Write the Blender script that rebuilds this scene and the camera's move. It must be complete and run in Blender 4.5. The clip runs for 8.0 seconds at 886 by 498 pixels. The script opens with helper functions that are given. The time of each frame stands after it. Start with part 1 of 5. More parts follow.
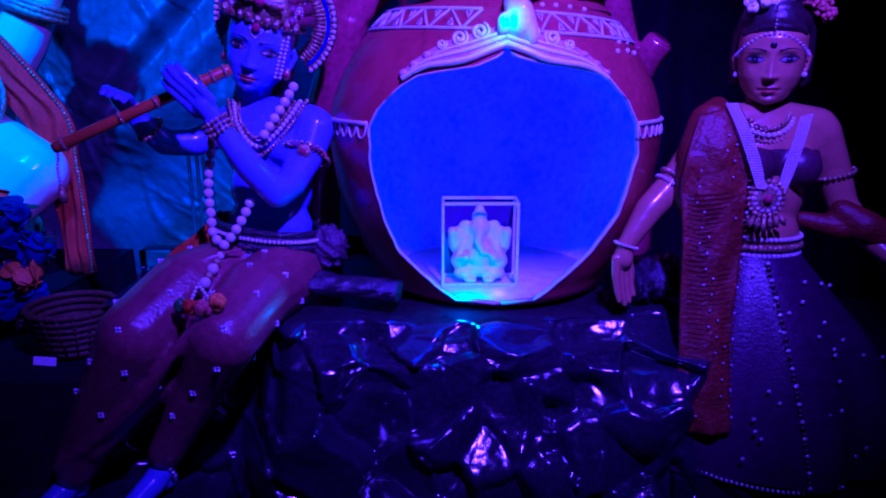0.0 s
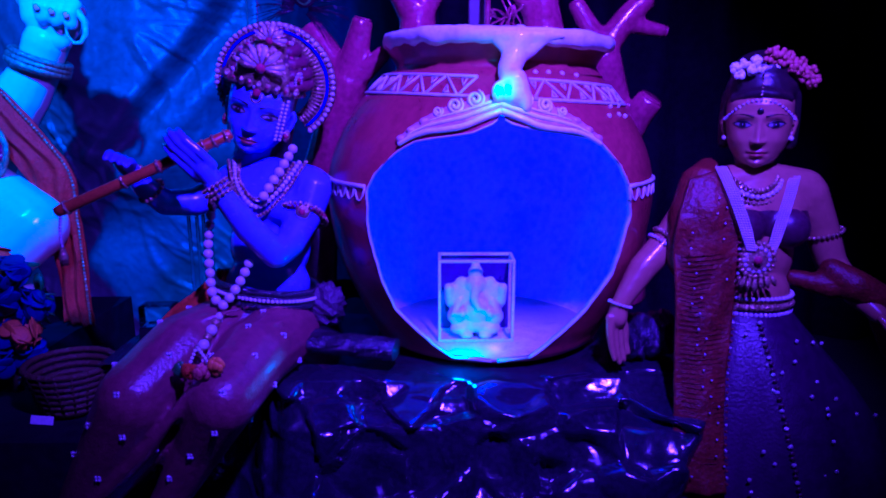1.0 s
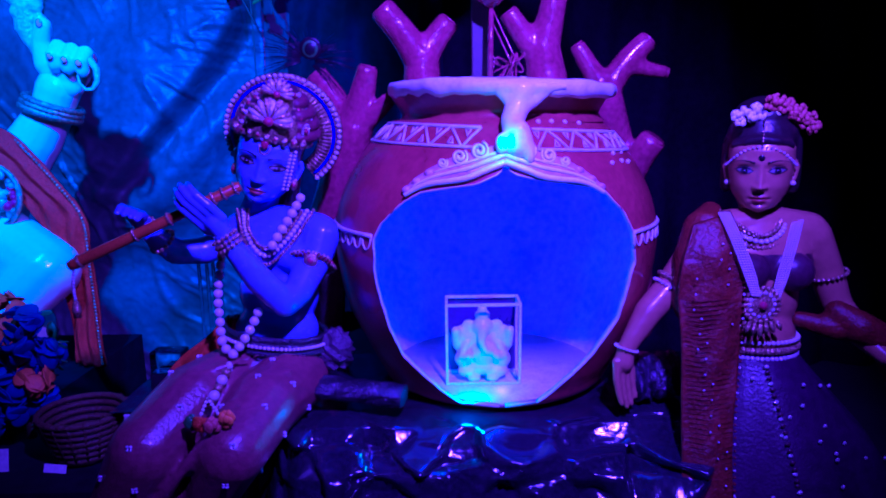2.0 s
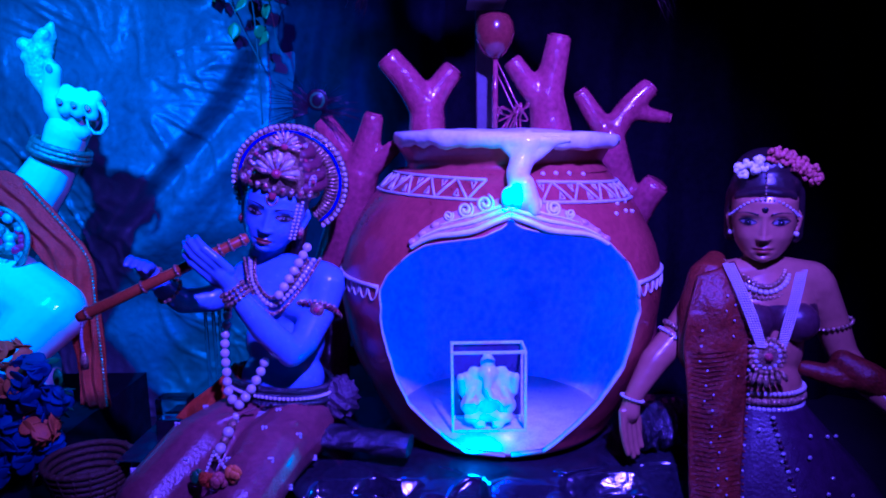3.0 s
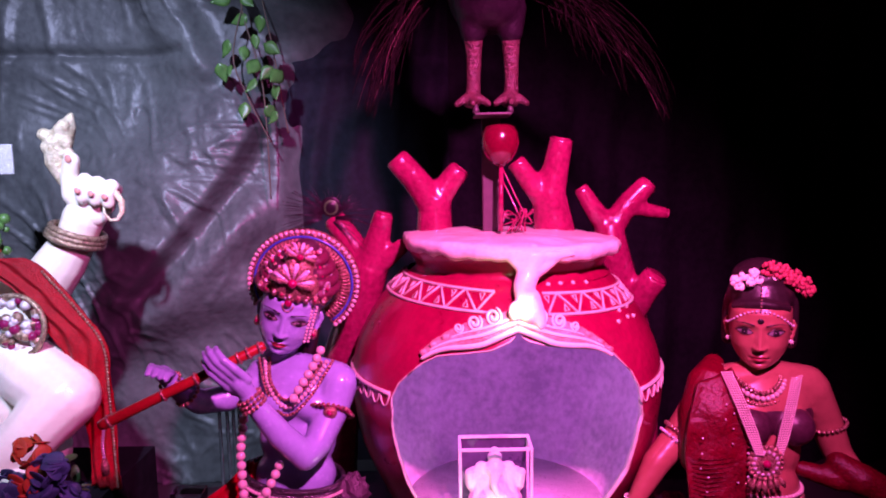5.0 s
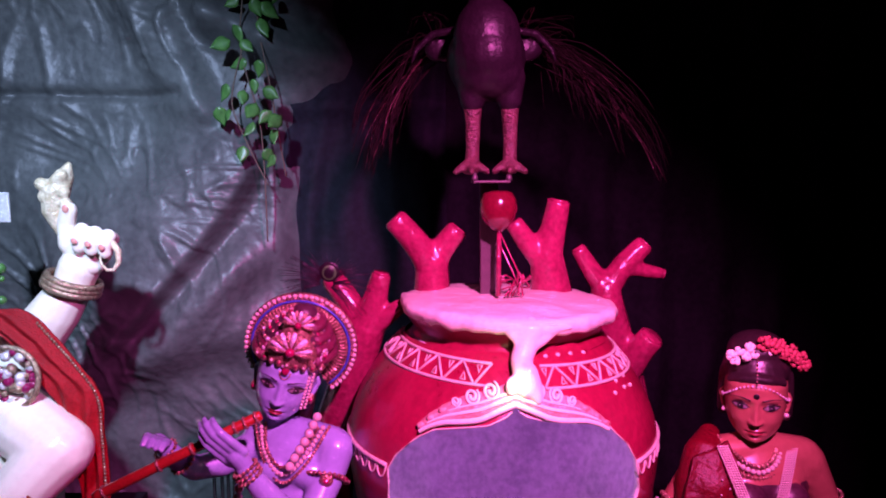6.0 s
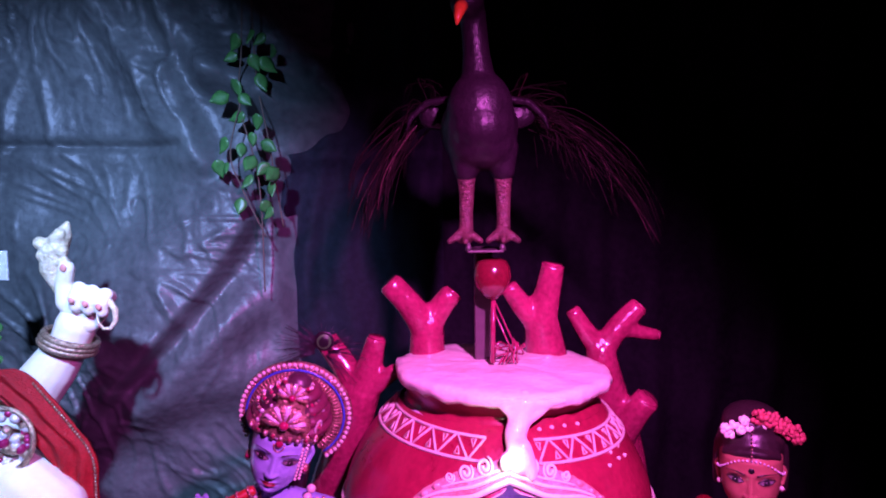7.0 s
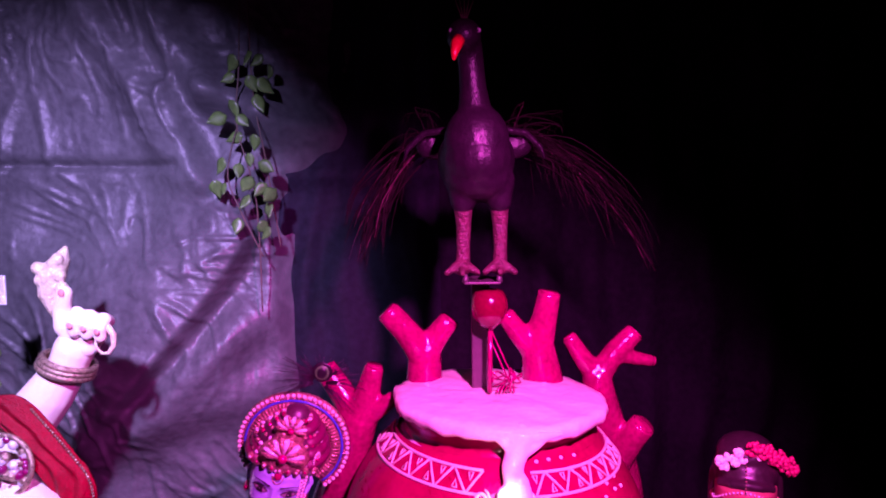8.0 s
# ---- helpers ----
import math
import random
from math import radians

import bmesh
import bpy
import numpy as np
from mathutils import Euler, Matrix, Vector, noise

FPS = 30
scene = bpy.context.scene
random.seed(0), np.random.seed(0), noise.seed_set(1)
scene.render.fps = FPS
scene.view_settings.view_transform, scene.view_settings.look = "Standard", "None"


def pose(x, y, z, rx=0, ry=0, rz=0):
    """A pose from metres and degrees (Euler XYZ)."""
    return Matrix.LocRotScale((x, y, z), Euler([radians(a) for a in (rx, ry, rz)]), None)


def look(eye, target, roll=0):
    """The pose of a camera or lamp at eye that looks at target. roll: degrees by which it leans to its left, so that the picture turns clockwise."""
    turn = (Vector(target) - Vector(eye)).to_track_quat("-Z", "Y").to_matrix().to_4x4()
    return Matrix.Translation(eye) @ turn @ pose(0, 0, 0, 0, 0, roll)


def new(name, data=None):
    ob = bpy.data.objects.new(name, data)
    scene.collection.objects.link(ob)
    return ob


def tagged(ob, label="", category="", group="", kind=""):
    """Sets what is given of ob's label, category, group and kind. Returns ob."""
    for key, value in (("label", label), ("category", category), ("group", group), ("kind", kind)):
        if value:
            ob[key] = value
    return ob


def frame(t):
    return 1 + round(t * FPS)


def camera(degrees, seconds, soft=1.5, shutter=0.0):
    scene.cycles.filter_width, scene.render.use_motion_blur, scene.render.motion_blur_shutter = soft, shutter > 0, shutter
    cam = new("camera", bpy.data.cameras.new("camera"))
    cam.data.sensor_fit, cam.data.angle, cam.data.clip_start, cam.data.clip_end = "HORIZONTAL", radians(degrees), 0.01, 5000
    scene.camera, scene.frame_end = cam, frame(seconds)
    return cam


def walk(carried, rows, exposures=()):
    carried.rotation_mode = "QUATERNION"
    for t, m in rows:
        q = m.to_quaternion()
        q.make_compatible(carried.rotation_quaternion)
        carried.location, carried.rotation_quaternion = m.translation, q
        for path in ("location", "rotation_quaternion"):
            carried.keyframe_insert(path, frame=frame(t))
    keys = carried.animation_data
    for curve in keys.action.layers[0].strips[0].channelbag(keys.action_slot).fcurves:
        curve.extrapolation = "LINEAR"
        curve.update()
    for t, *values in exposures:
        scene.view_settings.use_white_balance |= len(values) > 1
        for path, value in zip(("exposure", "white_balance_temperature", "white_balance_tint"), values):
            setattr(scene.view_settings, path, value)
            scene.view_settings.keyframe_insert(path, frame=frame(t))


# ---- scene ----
cam = camera(67.7, 8.0, 1.9)
METRES, EYE, TILT, LEAN, TURN = 1.0, 1.3, -14.5, 0.0, 0.0
ROWS = [
    (0.0, 0.0, 0.0, 0.0, -0.0, 0.0, 0.0),
    (0.5, 0.0008, -0.0124, 0.0461, -0.37, 1.46, 0.2),
    (1.0, 0.0005, -0.0287, 0.0899, -0.29, 2.47, 0.15),
    (1.5, 0.0053, -0.0452, 0.1361, 0.04, 2.99, 0.59),
    (3.0, -0.0053, -0.0754, 0.2703, 0.56, 5.51, 0.92),
    (3.5, -0.0175, -0.0995, 0.3145, 0.48, 5.87, 1.06),
    (4.0, -0.0309, -0.1351, 0.3667, 0.46, 6.45, 1.27),
    (4.5, -0.0346, -0.1683, 0.4254, 0.46, 7.18, 1.2),
    (6.0, -0.0499, -0.2184, 0.6879, -0.33, 8.57, 0.58),
    (6.5, -0.0395, -0.2356, 0.7594, -0.26, 9.41, 0.34),
    (7.0, -0.0264, -0.2568, 0.8408, -0.23, 10.38, 0.73),
    (7.5, -0.0164, -0.2818, 0.9016, -0.47, 10.58, 0.82),
    (8.0, -0.028, -0.2908, 0.9375, -0.52, 10.44, 0.88),
]

# ---------------------------------------------------------------- exposure and white balance
# the show's colour wash goes from blue to red, and is followed by the white balance
WASH = [(0.0, -1.4, 2500, -4), (1.7, -1.3, 2500, -2), (2.8, -1.0, 2100, -46), (3.2, -1.05, 2100, -38), (3.6, -1.2, 2100, -24), (4.1, -1.25, 2250, -10), (4.55, -1.15, 2450, 0),
        (4.7, -0.1, 100000, 10), (5.9, -0.2, 100000, -8), (6.5, -0.25, 50000, -16), (7.0, -0.2, 12000, -14), (7.5, -0.15, 13000, 40), (8.0, -0.1, 14000, 90)]
walk(cam, [(t, pose(0, 0, EYE, TILT, LEAN, TURN) @ pose(METRES * x, METRES * y, METRES * z, 90 + pitch, roll, yaw)) for t, x, y, z, yaw, pitch, roll in ROWS], WASH)

# ---------------------------------------------------------------- world and lamps
world = bpy.data.worlds.new("dark_hall")
world.use_nodes = True
world.node_tree.nodes["Background"].inputs[0].default_value = (0.02, 0.01, 0.05, 1)
world.node_tree.nodes["Background"].inputs[1].default_value = 0.02
scene.world = world


def spot(name, eye, target, watts, colour, cone, blend=0.6, size=0.06):
    d = bpy.data.lights.new(name, "SPOT")
    d.energy, d.color, d.spot_size, d.spot_blend, d.shadow_soft_size = watts, colour, radians(cone), blend, size
    ob = new(name, d)
    ob.matrix_world = look(eye, target)
    return ob


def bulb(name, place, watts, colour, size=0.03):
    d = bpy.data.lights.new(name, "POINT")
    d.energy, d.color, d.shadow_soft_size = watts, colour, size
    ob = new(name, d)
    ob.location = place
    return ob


spot("centre_wash_lamp", (0.55, 0.10, 3.0), (0.12, 2.2, 1.44), 880, (1.0, 0.14, 1.60), 68, 0.9)
spot("left_wash_lamp", (-1.0, 0.5, 3.3), (-1.88, 2.85, 2.0), 1450, (0.25, 0.46, 1.65), 66, 0.95)
# unseen lamp, added high in the hollow to light the pot's inside
bulb("hidden_pot_lamp", (0.17, 2.05, 1.28), 7.0, (0.48, 0.14, 2.0), 0.05)
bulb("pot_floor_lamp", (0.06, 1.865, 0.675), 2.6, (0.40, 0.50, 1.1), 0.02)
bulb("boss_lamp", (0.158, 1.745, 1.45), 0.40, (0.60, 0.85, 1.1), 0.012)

# ---------------------------------------------------------------- materials
MATS = {}


def mat(name, colour, rough=0.5, metal=0.0, other=None, scale=8.0, bump=0.0, bump_scale=40.0, coat=0.0, spec=0.5, detail=5.0, glow=0.0):
    if name in MATS:
        return MATS[name]
    m = bpy.data.materials.new(name)
    m.use_nodes = True
    nt = m.node_tree
    b = nt.nodes["Principled BSDF"]
    tc = nt.nodes.new("ShaderNodeTexCoord")
    other = other or tuple(c * 0.7 for c in colour)
    n1 = nt.nodes.new("ShaderNodeTexNoise")
    n1.inputs["Scale"].default_value, n1.inputs["Detail"].default_value = scale, detail
    n2 = nt.nodes.new("ShaderNodeTexNoise")
    n2.inputs["Scale"].default_value, n2.inputs["Detail"].default_value = scale * 9, 4
    add = nt.nodes.new("ShaderNodeMath")
    add.operation = "ADD"
    sc = nt.nodes.new("ShaderNodeMath")
    sc.operation = "MULTIPLY"
    sc.inputs[1].default_value = 0.5
    nt.links.new(n1.outputs["Fac"], add.inputs[0])
    nt.links.new(n2.outputs["Fac"], add.inputs[1])
    nt.links.new(add.outputs[0], sc.inputs[0])
    ramp = nt.nodes.new("ShaderNodeValToRGB")
    ramp.color_ramp.elements[0].position, ramp.color_ramp.elements[1].position = 0.36, 0.62
    ramp.color_ramp.elements[0].color = (*other, 1)
    ramp.color_ramp.elements[1].color = (*colour, 1)
    nt.links.new(sc.outputs[0], ramp.inputs[0])
    nt.links.new(ramp.outputs[0], b.inputs["Base Color"])
    r = nt.nodes.new("ShaderNodeMapRange")
    r.inputs["To Min"].default_value, r.inputs["To Max"].default_value = max(0.03, rough - 0.1), min(1, rough + 0.1)
    nt.links.new(sc.outputs[0], r.inputs[0])
    nt.links.new(r.outputs[0], b.inputs["Roughness"])
    b.inputs["Metallic"].default_value = metal
    b.inputs["Specular IOR Level"].default_value = spec
    b.inputs["Coat Weight"].default_value = coat
    b.inputs["Coat Roughness"].default_value = 0.12
    for n in (n1, n2):
        nt.links.new(tc.outputs["Object"], n.inputs["Vector"])
    if bump:
        n3 = nt.nodes.new("ShaderNodeTexNoise")
        n3.inputs["Scale"].default_value, n3.inputs["Detail"].default_value = bump_scale, 6
        nt.links.new(tc.outputs["Object"], n3.inputs["Vector"])
        bp = nt.nodes.new("ShaderNodeBump")
        bp.inputs["Strength"].default_value, bp.inputs["Distance"].default_value = bump, 0.01
        nt.links.new(n3.outputs["Fac"], bp.inputs["Height"])
        nt.links.new(bp.outputs[0], b.inputs["Normal"])
    if glow:
        nt.links.new(ramp.outputs[0], b.inputs["Emission Color"])
        b.inputs["Emission Strength"].default_value = glow
    MATS[name] = m
    return m


def glass(name, tint=(0.95, 0.98, 1.0)):
    m = bpy.data.materials.new(name)
    m.use_nodes = True
    nt = m.node_tree
    b = nt.nodes["Principled BSDF"]
    b.inputs["Base Color"].default_value = (*tint, 1)
    b.inputs["Roughness"].default_value = 0.04
    b.inputs["Transmission Weight"].default_value = 1.0
    b.inputs["IOR"].default_value = 1.2
    MATS[name] = m
    return m


SKIN = mat("blue_painted_skin", (0.27, 0.35, 0.56), 0.26, other=(0.23, 0.30, 0.49), scale=5, coat=0.5, bump=0.04, bump_scale=60)
SKIN_B = mat("pale_painted_skin", (0.88, 0.80, 0.66), 0.33, other=(0.82, 0.73, 0.60), scale=5, coat=0.3, bump=0.05, bump_scale=60)
SKIN_D = mat("flesh_painted_skin", (0.31, 0.125, 0.085), 0.32, other=(0.26, 0.10, 0.07), scale=5, coat=0.35, bump=0.04, bump_scale=60)
DARK = mat("black_paint", (0.012, 0.010, 0.012), 0.35, scale=20)
EYE_WHITE = mat("eye_enamel", (0.17, 0.15, 0.15), 0.3)
WHITE = mat("white_enamel", (0.8, 0.8, 0.78), 0.3, scale=20)
LIP = mat("lip_paint", (0.22, 0.025, 0.03), 0.5)
HAIR = mat("black_hair_paint", (0.022, 0.012, 0.014), 0.34, bump=0.12, bump_scale=90)
GOLD = mat("gilded_jewellery", (0.54, 0.38, 0.24), 0.28, 0.6, other=(0.22, 0.10, 0.08), scale=60, bump=0.6, bump_scale=160)
SILVER = mat("silver_sequin", (0.80, 0.76, 0.76), 0.22, 0.35, scale=90, bump=0.5, bump_scale=220)
PEARL = mat("pearl", (0.60, 0.57, 0.46), 0.18, other=(0.48, 0.45, 0.37), scale=30, coat=0.6)
RUBY = mat("ruby_gem", (0.3, 0.01, 0.07), 0.12, other=(0.2, 0.006, 0.05), coat=0.8)
DHOTI = mat("satin_dhoti", (0.19, 0.045, 0.065), 0.32, other=(0.12, 0.028, 0.042), scale=6, bump=0.2, bump_scale=120, coat=0.1)
LEHENGA = mat("violet_satin_skirt", (0.042, 0.015, 0.042), 0.34, other=(0.024, 0.008, 0.024), scale=4, bump=0.2, bump_scale=120)
VELVET = mat("maroon_velvet_shawl", (0.13, 0.003, 0.010), 0.45, other=(0.055, 0.0015, 0.005), spec=0.35, scale=14, bump=0.5, bump_scale=70)
BROWN = mat("dark_blouse", (0.06, 0.02, 0.035), 0.4, other=(0.035, 0.012, 0.02))
REDCLOTH = mat("red_sequined_cloth", (0.42, 0.014, 0.022), 0.4, other=(0.24, 0.008, 0.012), spec=0.12, scale=12, bump=0.7, bump_scale=140)
TERRA = mat("terracotta_paint", (0.30, 0.016, 0.052), 0.30, other=(0.20, 0.010, 0.034), scale=5, bump=0.2, bump_scale=30, coat=0.35)
TERRAIN = mat("pot_inside_plaster", (0.62, 0.58, 0.62), 0.75, other=(0.36, 0.33, 0.38), scale=4, bump=0.3, bump_scale=25)
PAINT = mat("white_line_paint", (0.64, 0.66, 0.50), 0.5, other=(0.48, 0.50, 0.38), scale=40, bump=0.3)
MILK = mat("milk_froth_plaster", (0.82, 0.90, 0.66), 0.4, other=(0.70, 0.78, 0.58), scale=9, bump=0.5, bump_scale=26, coat=0.3)
BARK = mat("painted_branch", (0.34, 0.028, 0.095), 0.22, other=(0.19, 0.014, 0.05), scale=6, bump=0.6, bump_scale=24, coat=0.7)
FOIL = mat("dark_rock_foil", (0.030, 0.027, 0.036), 0.16, 0.15, other=(0.012, 0.010, 0.015), scale=9, bump=0.35, bump_scale=26, coat=0.6, spec=0.8)
GLITTER = mat("crinkled_glitter_foil", (0.16, 0.14, 0.16), 0.2, 0.8, other=(0.03, 0.03, 0.03), scale=50, bump=1.0, bump_scale=110)
CLOTH = mat("satin_backdrop", (0.100, 0.110, 0.105), 0.45, other=(0.058, 0.064, 0.064), scale=2.2, bump=0.4, bump_scale=26, spec=0.42)
BLACKCLOTH = mat("black_backdrop", (0.016, 0.013, 0.018), 0.8, other=(0.008, 0.0065, 0.009), spec=0.05, scale=3, bump=0.6, bump_scale=6)
CONCRETE = mat("dark_floor", (0.05, 0.045, 0.045), 0.7, scale=3, bump=0.3)
LEAF = mat("plastic_leaf", (0.06, 0.22, 0.05), 0.4, other=(0.03, 0.12, 0.03), scale=30)
STEM = mat("twine_stem", (0.12, 0.07, 0.05), 0.7)
FEATHER = mat("peacock_paint", (0.016, 0.008, 0.014), 0.36, other=(0.009, 0.005, 0.008), spec=0.25, scale=22, bump=0.25, bump_scale=80)
SCALE = mat("scaly_leg_paint", (0.13, 0.05, 0.05), 0.35, other=(0.04, 0.014, 0.016), scale=60, bump=1.0, bump_scale=110)
BEAK = mat("orange_beak", (0.65, 0.12, 0.03), 0.35)
STRAW = mat("dry_tail_feather", (0.016, 0.008, 0.008), 0.6, other=(0.007, 0.004, 0.004), spec=0.1, scale=30)
IRON = mat("iron_pipe", (0.10, 0.08, 0.08), 0.5, 0.4, scale=20)
AMBER = mat("red_bulb_glass", (0.16, 0.01, 0.025), 0.2, other=(0.1, 0.006, 0.015), coat=0.6)
BLUEPETAL = mat("blue_petal", (0.05, 0.13, 0.22), 0.6, other=(0.03, 0.08, 0.15), scale=30)
ORANGEPETAL = mat("orange_petal", (0.6, 0.12, 0.04), 0.6, other=(0.4, 0.07, 0.03), scale=30)
PINKPETAL = mat("pink_petal", (0.42, 0.08, 0.09), 0.6, other=(0.28, 0.045, 0.055), scale=30)
WICKER = mat("wicker", (0.08, 0.04, 0.02), 0.6, scale=40, bump=0.8, bump_scale=80)
CARD = mat("white_card", (0.8, 0.78, 0.76), 0.6, scale=10)
GILT = mat("cream_gilt_paint", (0.80, 0.66, 0.48), 0.3, 0.1, other=(0.5, 0.36, 0.2), scale=30, bump=0.8, bump_scale=70)
MARBLE = mat("cream_marble_resin", (0.72, 0.78, 0.66), 0.4, other=(0.6, 0.66, 0.56), scale=18, coat=0.2)
NAIL = mat("red_nail_paint", (0.75, 0.28, 0.24), 0.25, other=(0.65, 0.22, 0.18))
RELIEF = mat("pale_moulded_relief", (0.55, 0.42, 0.34), 0.40, other=(0.40, 0.18, 0.16), scale=14, bump=0.6, bump_scale=40, coat=0.3)
BLUEPAINT = mat("blue_enamel_line", (0.03, 0.05, 0.45), 0.3, scale=40)
TURBAN = mat("wound_turban_cloth", (0.15, 0.02, 0.05), 0.45, other=(0.08, 0.012, 0.03), scale=30, bump=0.4, bump_scale=120)
GLASS = glass("clear_acrylic")
ROSE = mat("dark_net_ball", (0.08, 0.05, 0.07), 0.4, scale=60, bump=1.0, bump_scale=90)


# ---------------------------------------------------------------- mesh tools
class Bag:
    """Collects shapes of several materials into one mesh."""

    def __init__(self):
        self.v, self.f, self.m, self.s, self.mats = [], [], [], [], []

    def slot(self, material):
        if material not in self.mats:
            self.mats.append(material)
        return self.mats.index(material)

    def add(self, verts, faces, material, m=None, smooth=True):
        o, k = len(self.v), self.slot(material)
        for p in verts:
            self.v.append(tuple(m @ Vector(p)) if m else tuple(p))
        for f in faces:
            self.f.append([i + o for i in f])
            self.m.append(k)
            self.s.append(smooth)

    def tube(self, pts, material, seg=12, m=None, caps=True, squash=None):
        """A tapered tube through (x, y, z, radius)."""
        v, f = tube(pts, seg, caps, squash)
        self.add(v, f, material, m)

    def ball(self, c, r, material, m=None, seg=14, rings=9):
        v, f = ball(c, r, seg, rings)
        self.add(v, f, material, m)

    def box(self, c, size, material, m=None, bevel=0.003):
        bm = bmesh.new()
        bmesh.ops.create_cube(bm, size=1)
        for q in bm.verts:
            q.co = Vector((q.co.x * size[0] + c[0], q.co.y * size[1] + c[1], q.co.z * size[2] + c[2]))
        if bevel:
            bmesh.ops.bevel(bm, geom=bm.edges[:], offset=bevel, segments=2, affect="EDGES", profile=0.5)
        self.bm(bm, material, m, smooth=False)

    def bm(self, bm, material, m=None, smooth=True):
        bm.verts.index_update()
        self.add([q.co for q in bm.verts], [[q.index for q in f.verts] for f in bm.faces], material, m, smooth)
        bm.free()

    def flesh(self, shapes, material, voxel=0.008, iterations=6, m=None, choose=None):
        """Overlapping shapes fused into one soft skin. choose(point) may name another material."""
        t = Bag()
        for v, f in shapes:
            t.add(v, f, material)
        ob = t.mesh("soft")
        r = ob.modifiers.new("fuse", "REMESH")
        r.mode, r.voxel_size = "VOXEL", voxel
        s = ob.modifiers.new("soften", "SMOOTH")
        s.factor, s.iterations = 0.5, iterations
        dg = bpy.context.evaluated_depsgraph_get()
        me = ob.evaluated_get(dg).to_mesh()
        vs = [q.co.copy() for q in me.vertices]
        fs = [list(q.vertices) for q in me.polygons]
        if choose is None:
            self.add(vs, fs, material, m)
        else:
            groups = {}
            for f in fs:
                c = sum((vs[i] for i in f), Vector()) / len(f)
                groups.setdefault(choose(c) or material, []).append(f)
            o = len(self.v)
            for p in vs:
                self.v.append(tuple(m @ p) if m else tuple(p))
            for k, g in groups.items():
                i = self.slot(k)
                for f in g:
                    self.f.append([a + o for a in f])
                    self.m.append(i)
                    self.s.append(True)
        ob.evaluated_get(dg).to_mesh_clear()
        old = ob.data
        bpy.data.objects.remove(ob)
        bpy.data.meshes.remove(old)

    def mesh(self, name, parent=None, label=""):
        me = bpy.data.meshes.new(name)
        me.from_pydata(self.v, [], self.f)
        for k in self.mats:
            me.materials.append(k)
        me.polygons.foreach_set("material_index", self.m)
        me.polygons.foreach_set("use_smooth", self.s)
        me.update()
        bm = bmesh.new()
        bm.from_mesh(me)
        bmesh.ops.recalc_face_normals(bm, faces=bm.faces)
        bm.to_mesh(me)
        bm.free()
        ob = new(name, me)
        if parent:
            ob.parent = parent
            ob.matrix_parent_inverse = parent.matrix_basis.inverted()
        if label:
            ob["label"] = label
        return ob


def tube(pts, seg=12, caps=True, squash=None):
    pts = [(Vector(p[:3]), p[3]) for p in pts]
    v, f, side = [], [], None
    for i, (p, r) in enumerate(pts):
        a, b = pts[max(0, i - 1)][0], pts[min(len(pts) - 1, i + 1)][0]
        d = (b - a).normalized() if (b - a).length > 1e-9 else Vector((0, 0, 1))
        if side is None:
            side = d.cross(Vector((0, 1, 0.13)))
            if side.length < 1e-3:
                side = d.cross(Vector((1, 0, 0)))
        side = (side - d * side.dot(d)).normalized()
        up = d.cross(side)
        k = squash or (1, 1)
        for j in range(seg):
            t = 2 * math.pi * j / seg
            v.append(p + side * math.cos(t) * r * k[0] + up * math.sin(t) * r * k[1])
    for i in range(len(pts) - 1):
        for j in range(seg):
            a, b = i * seg + j, i * seg + (j + 1) % seg
            f.append([a, b, b + seg, a + seg])
    if caps:
        f.append(list(range(seg))[::-1])
        f.append([(len(pts) - 1) * seg + j for j in range(seg)])
    return v, f


def limb(pts, seg=14):
    """A tube with rounded ends, for fusing."""
    p, q = pts[0], pts[-1]
    a, b = Vector(p[:3]), Vector(q[:3])
    da, db = (Vector(pts[1][:3]) - a).normalized(), (b - Vector(pts[-2][:3])).normalized()
    head = [(*(a - da * p[3] * s), p[3] * math.sqrt(1 - s * s)) for s in (0.97, 0.75, 0.4)]
    tail = [(*(b + db * q[3] * s), q[3] * math.sqrt(1 - s * s)) for s in (0.4, 0.75, 0.97)]
    return tube(head + list(pts) + tail, seg)


def ball(c, r, seg=14, rings=9, turn=None):
    r = (r, r, r) if isinstance(r, (int, float)) else r
    v, f = [], []
    for i in range(1, rings):
        a = math.pi * i / rings
        for j in range(seg):
            t = 2 * math.pi * j / seg
            p = Vector((math.sin(a) * math.cos(t) * r[0], math.sin(a) * math.sin(t) * r[1], math.cos(a) * r[2]))
            v.append((turn @ p if turn else p) + Vector(c))
    top, bot = Vector((0, 0, r[2])), Vector((0, 0, -r[2]))
    v += [(turn @ top if turn else top) + Vector(c), (turn @ bot if turn else bot) + Vector(c)]
    for i in range(rings - 2):
        for j in range(seg):
            a, b = i * seg + j, i * seg + (j + 1) % seg
            f.append([a, b, b + seg, a + seg])
    n = len(v)
    for j in range(seg):
        f.append([n - 2, (j + 1) % seg, j])
        f.append([n - 1, (rings - 2) * seg + j, (rings - 2) * seg + (j + 1) % seg])
    return v, f


def spline(pts, n=8):
    """Smooth points through pts (tuples of any length)."""
    out, P = [], [np.array(p, float) for p in pts]
    for i in range(len(P) - 1):
        a, b, c, d = P[max(0, i - 1)], P[i], P[i + 1], P[min(len(P) - 1, i + 2)]
        for k in range(n):
            t = k / n
            out.append(tuple(0.5 * (2 * b + (c - a) * t + (2 * a - 5 * b + 4 * c - d) * t * t + (3 * b - a - 3 * c + d) * t ** 3)))
    out.append(tuple(P[-1]))
    return out


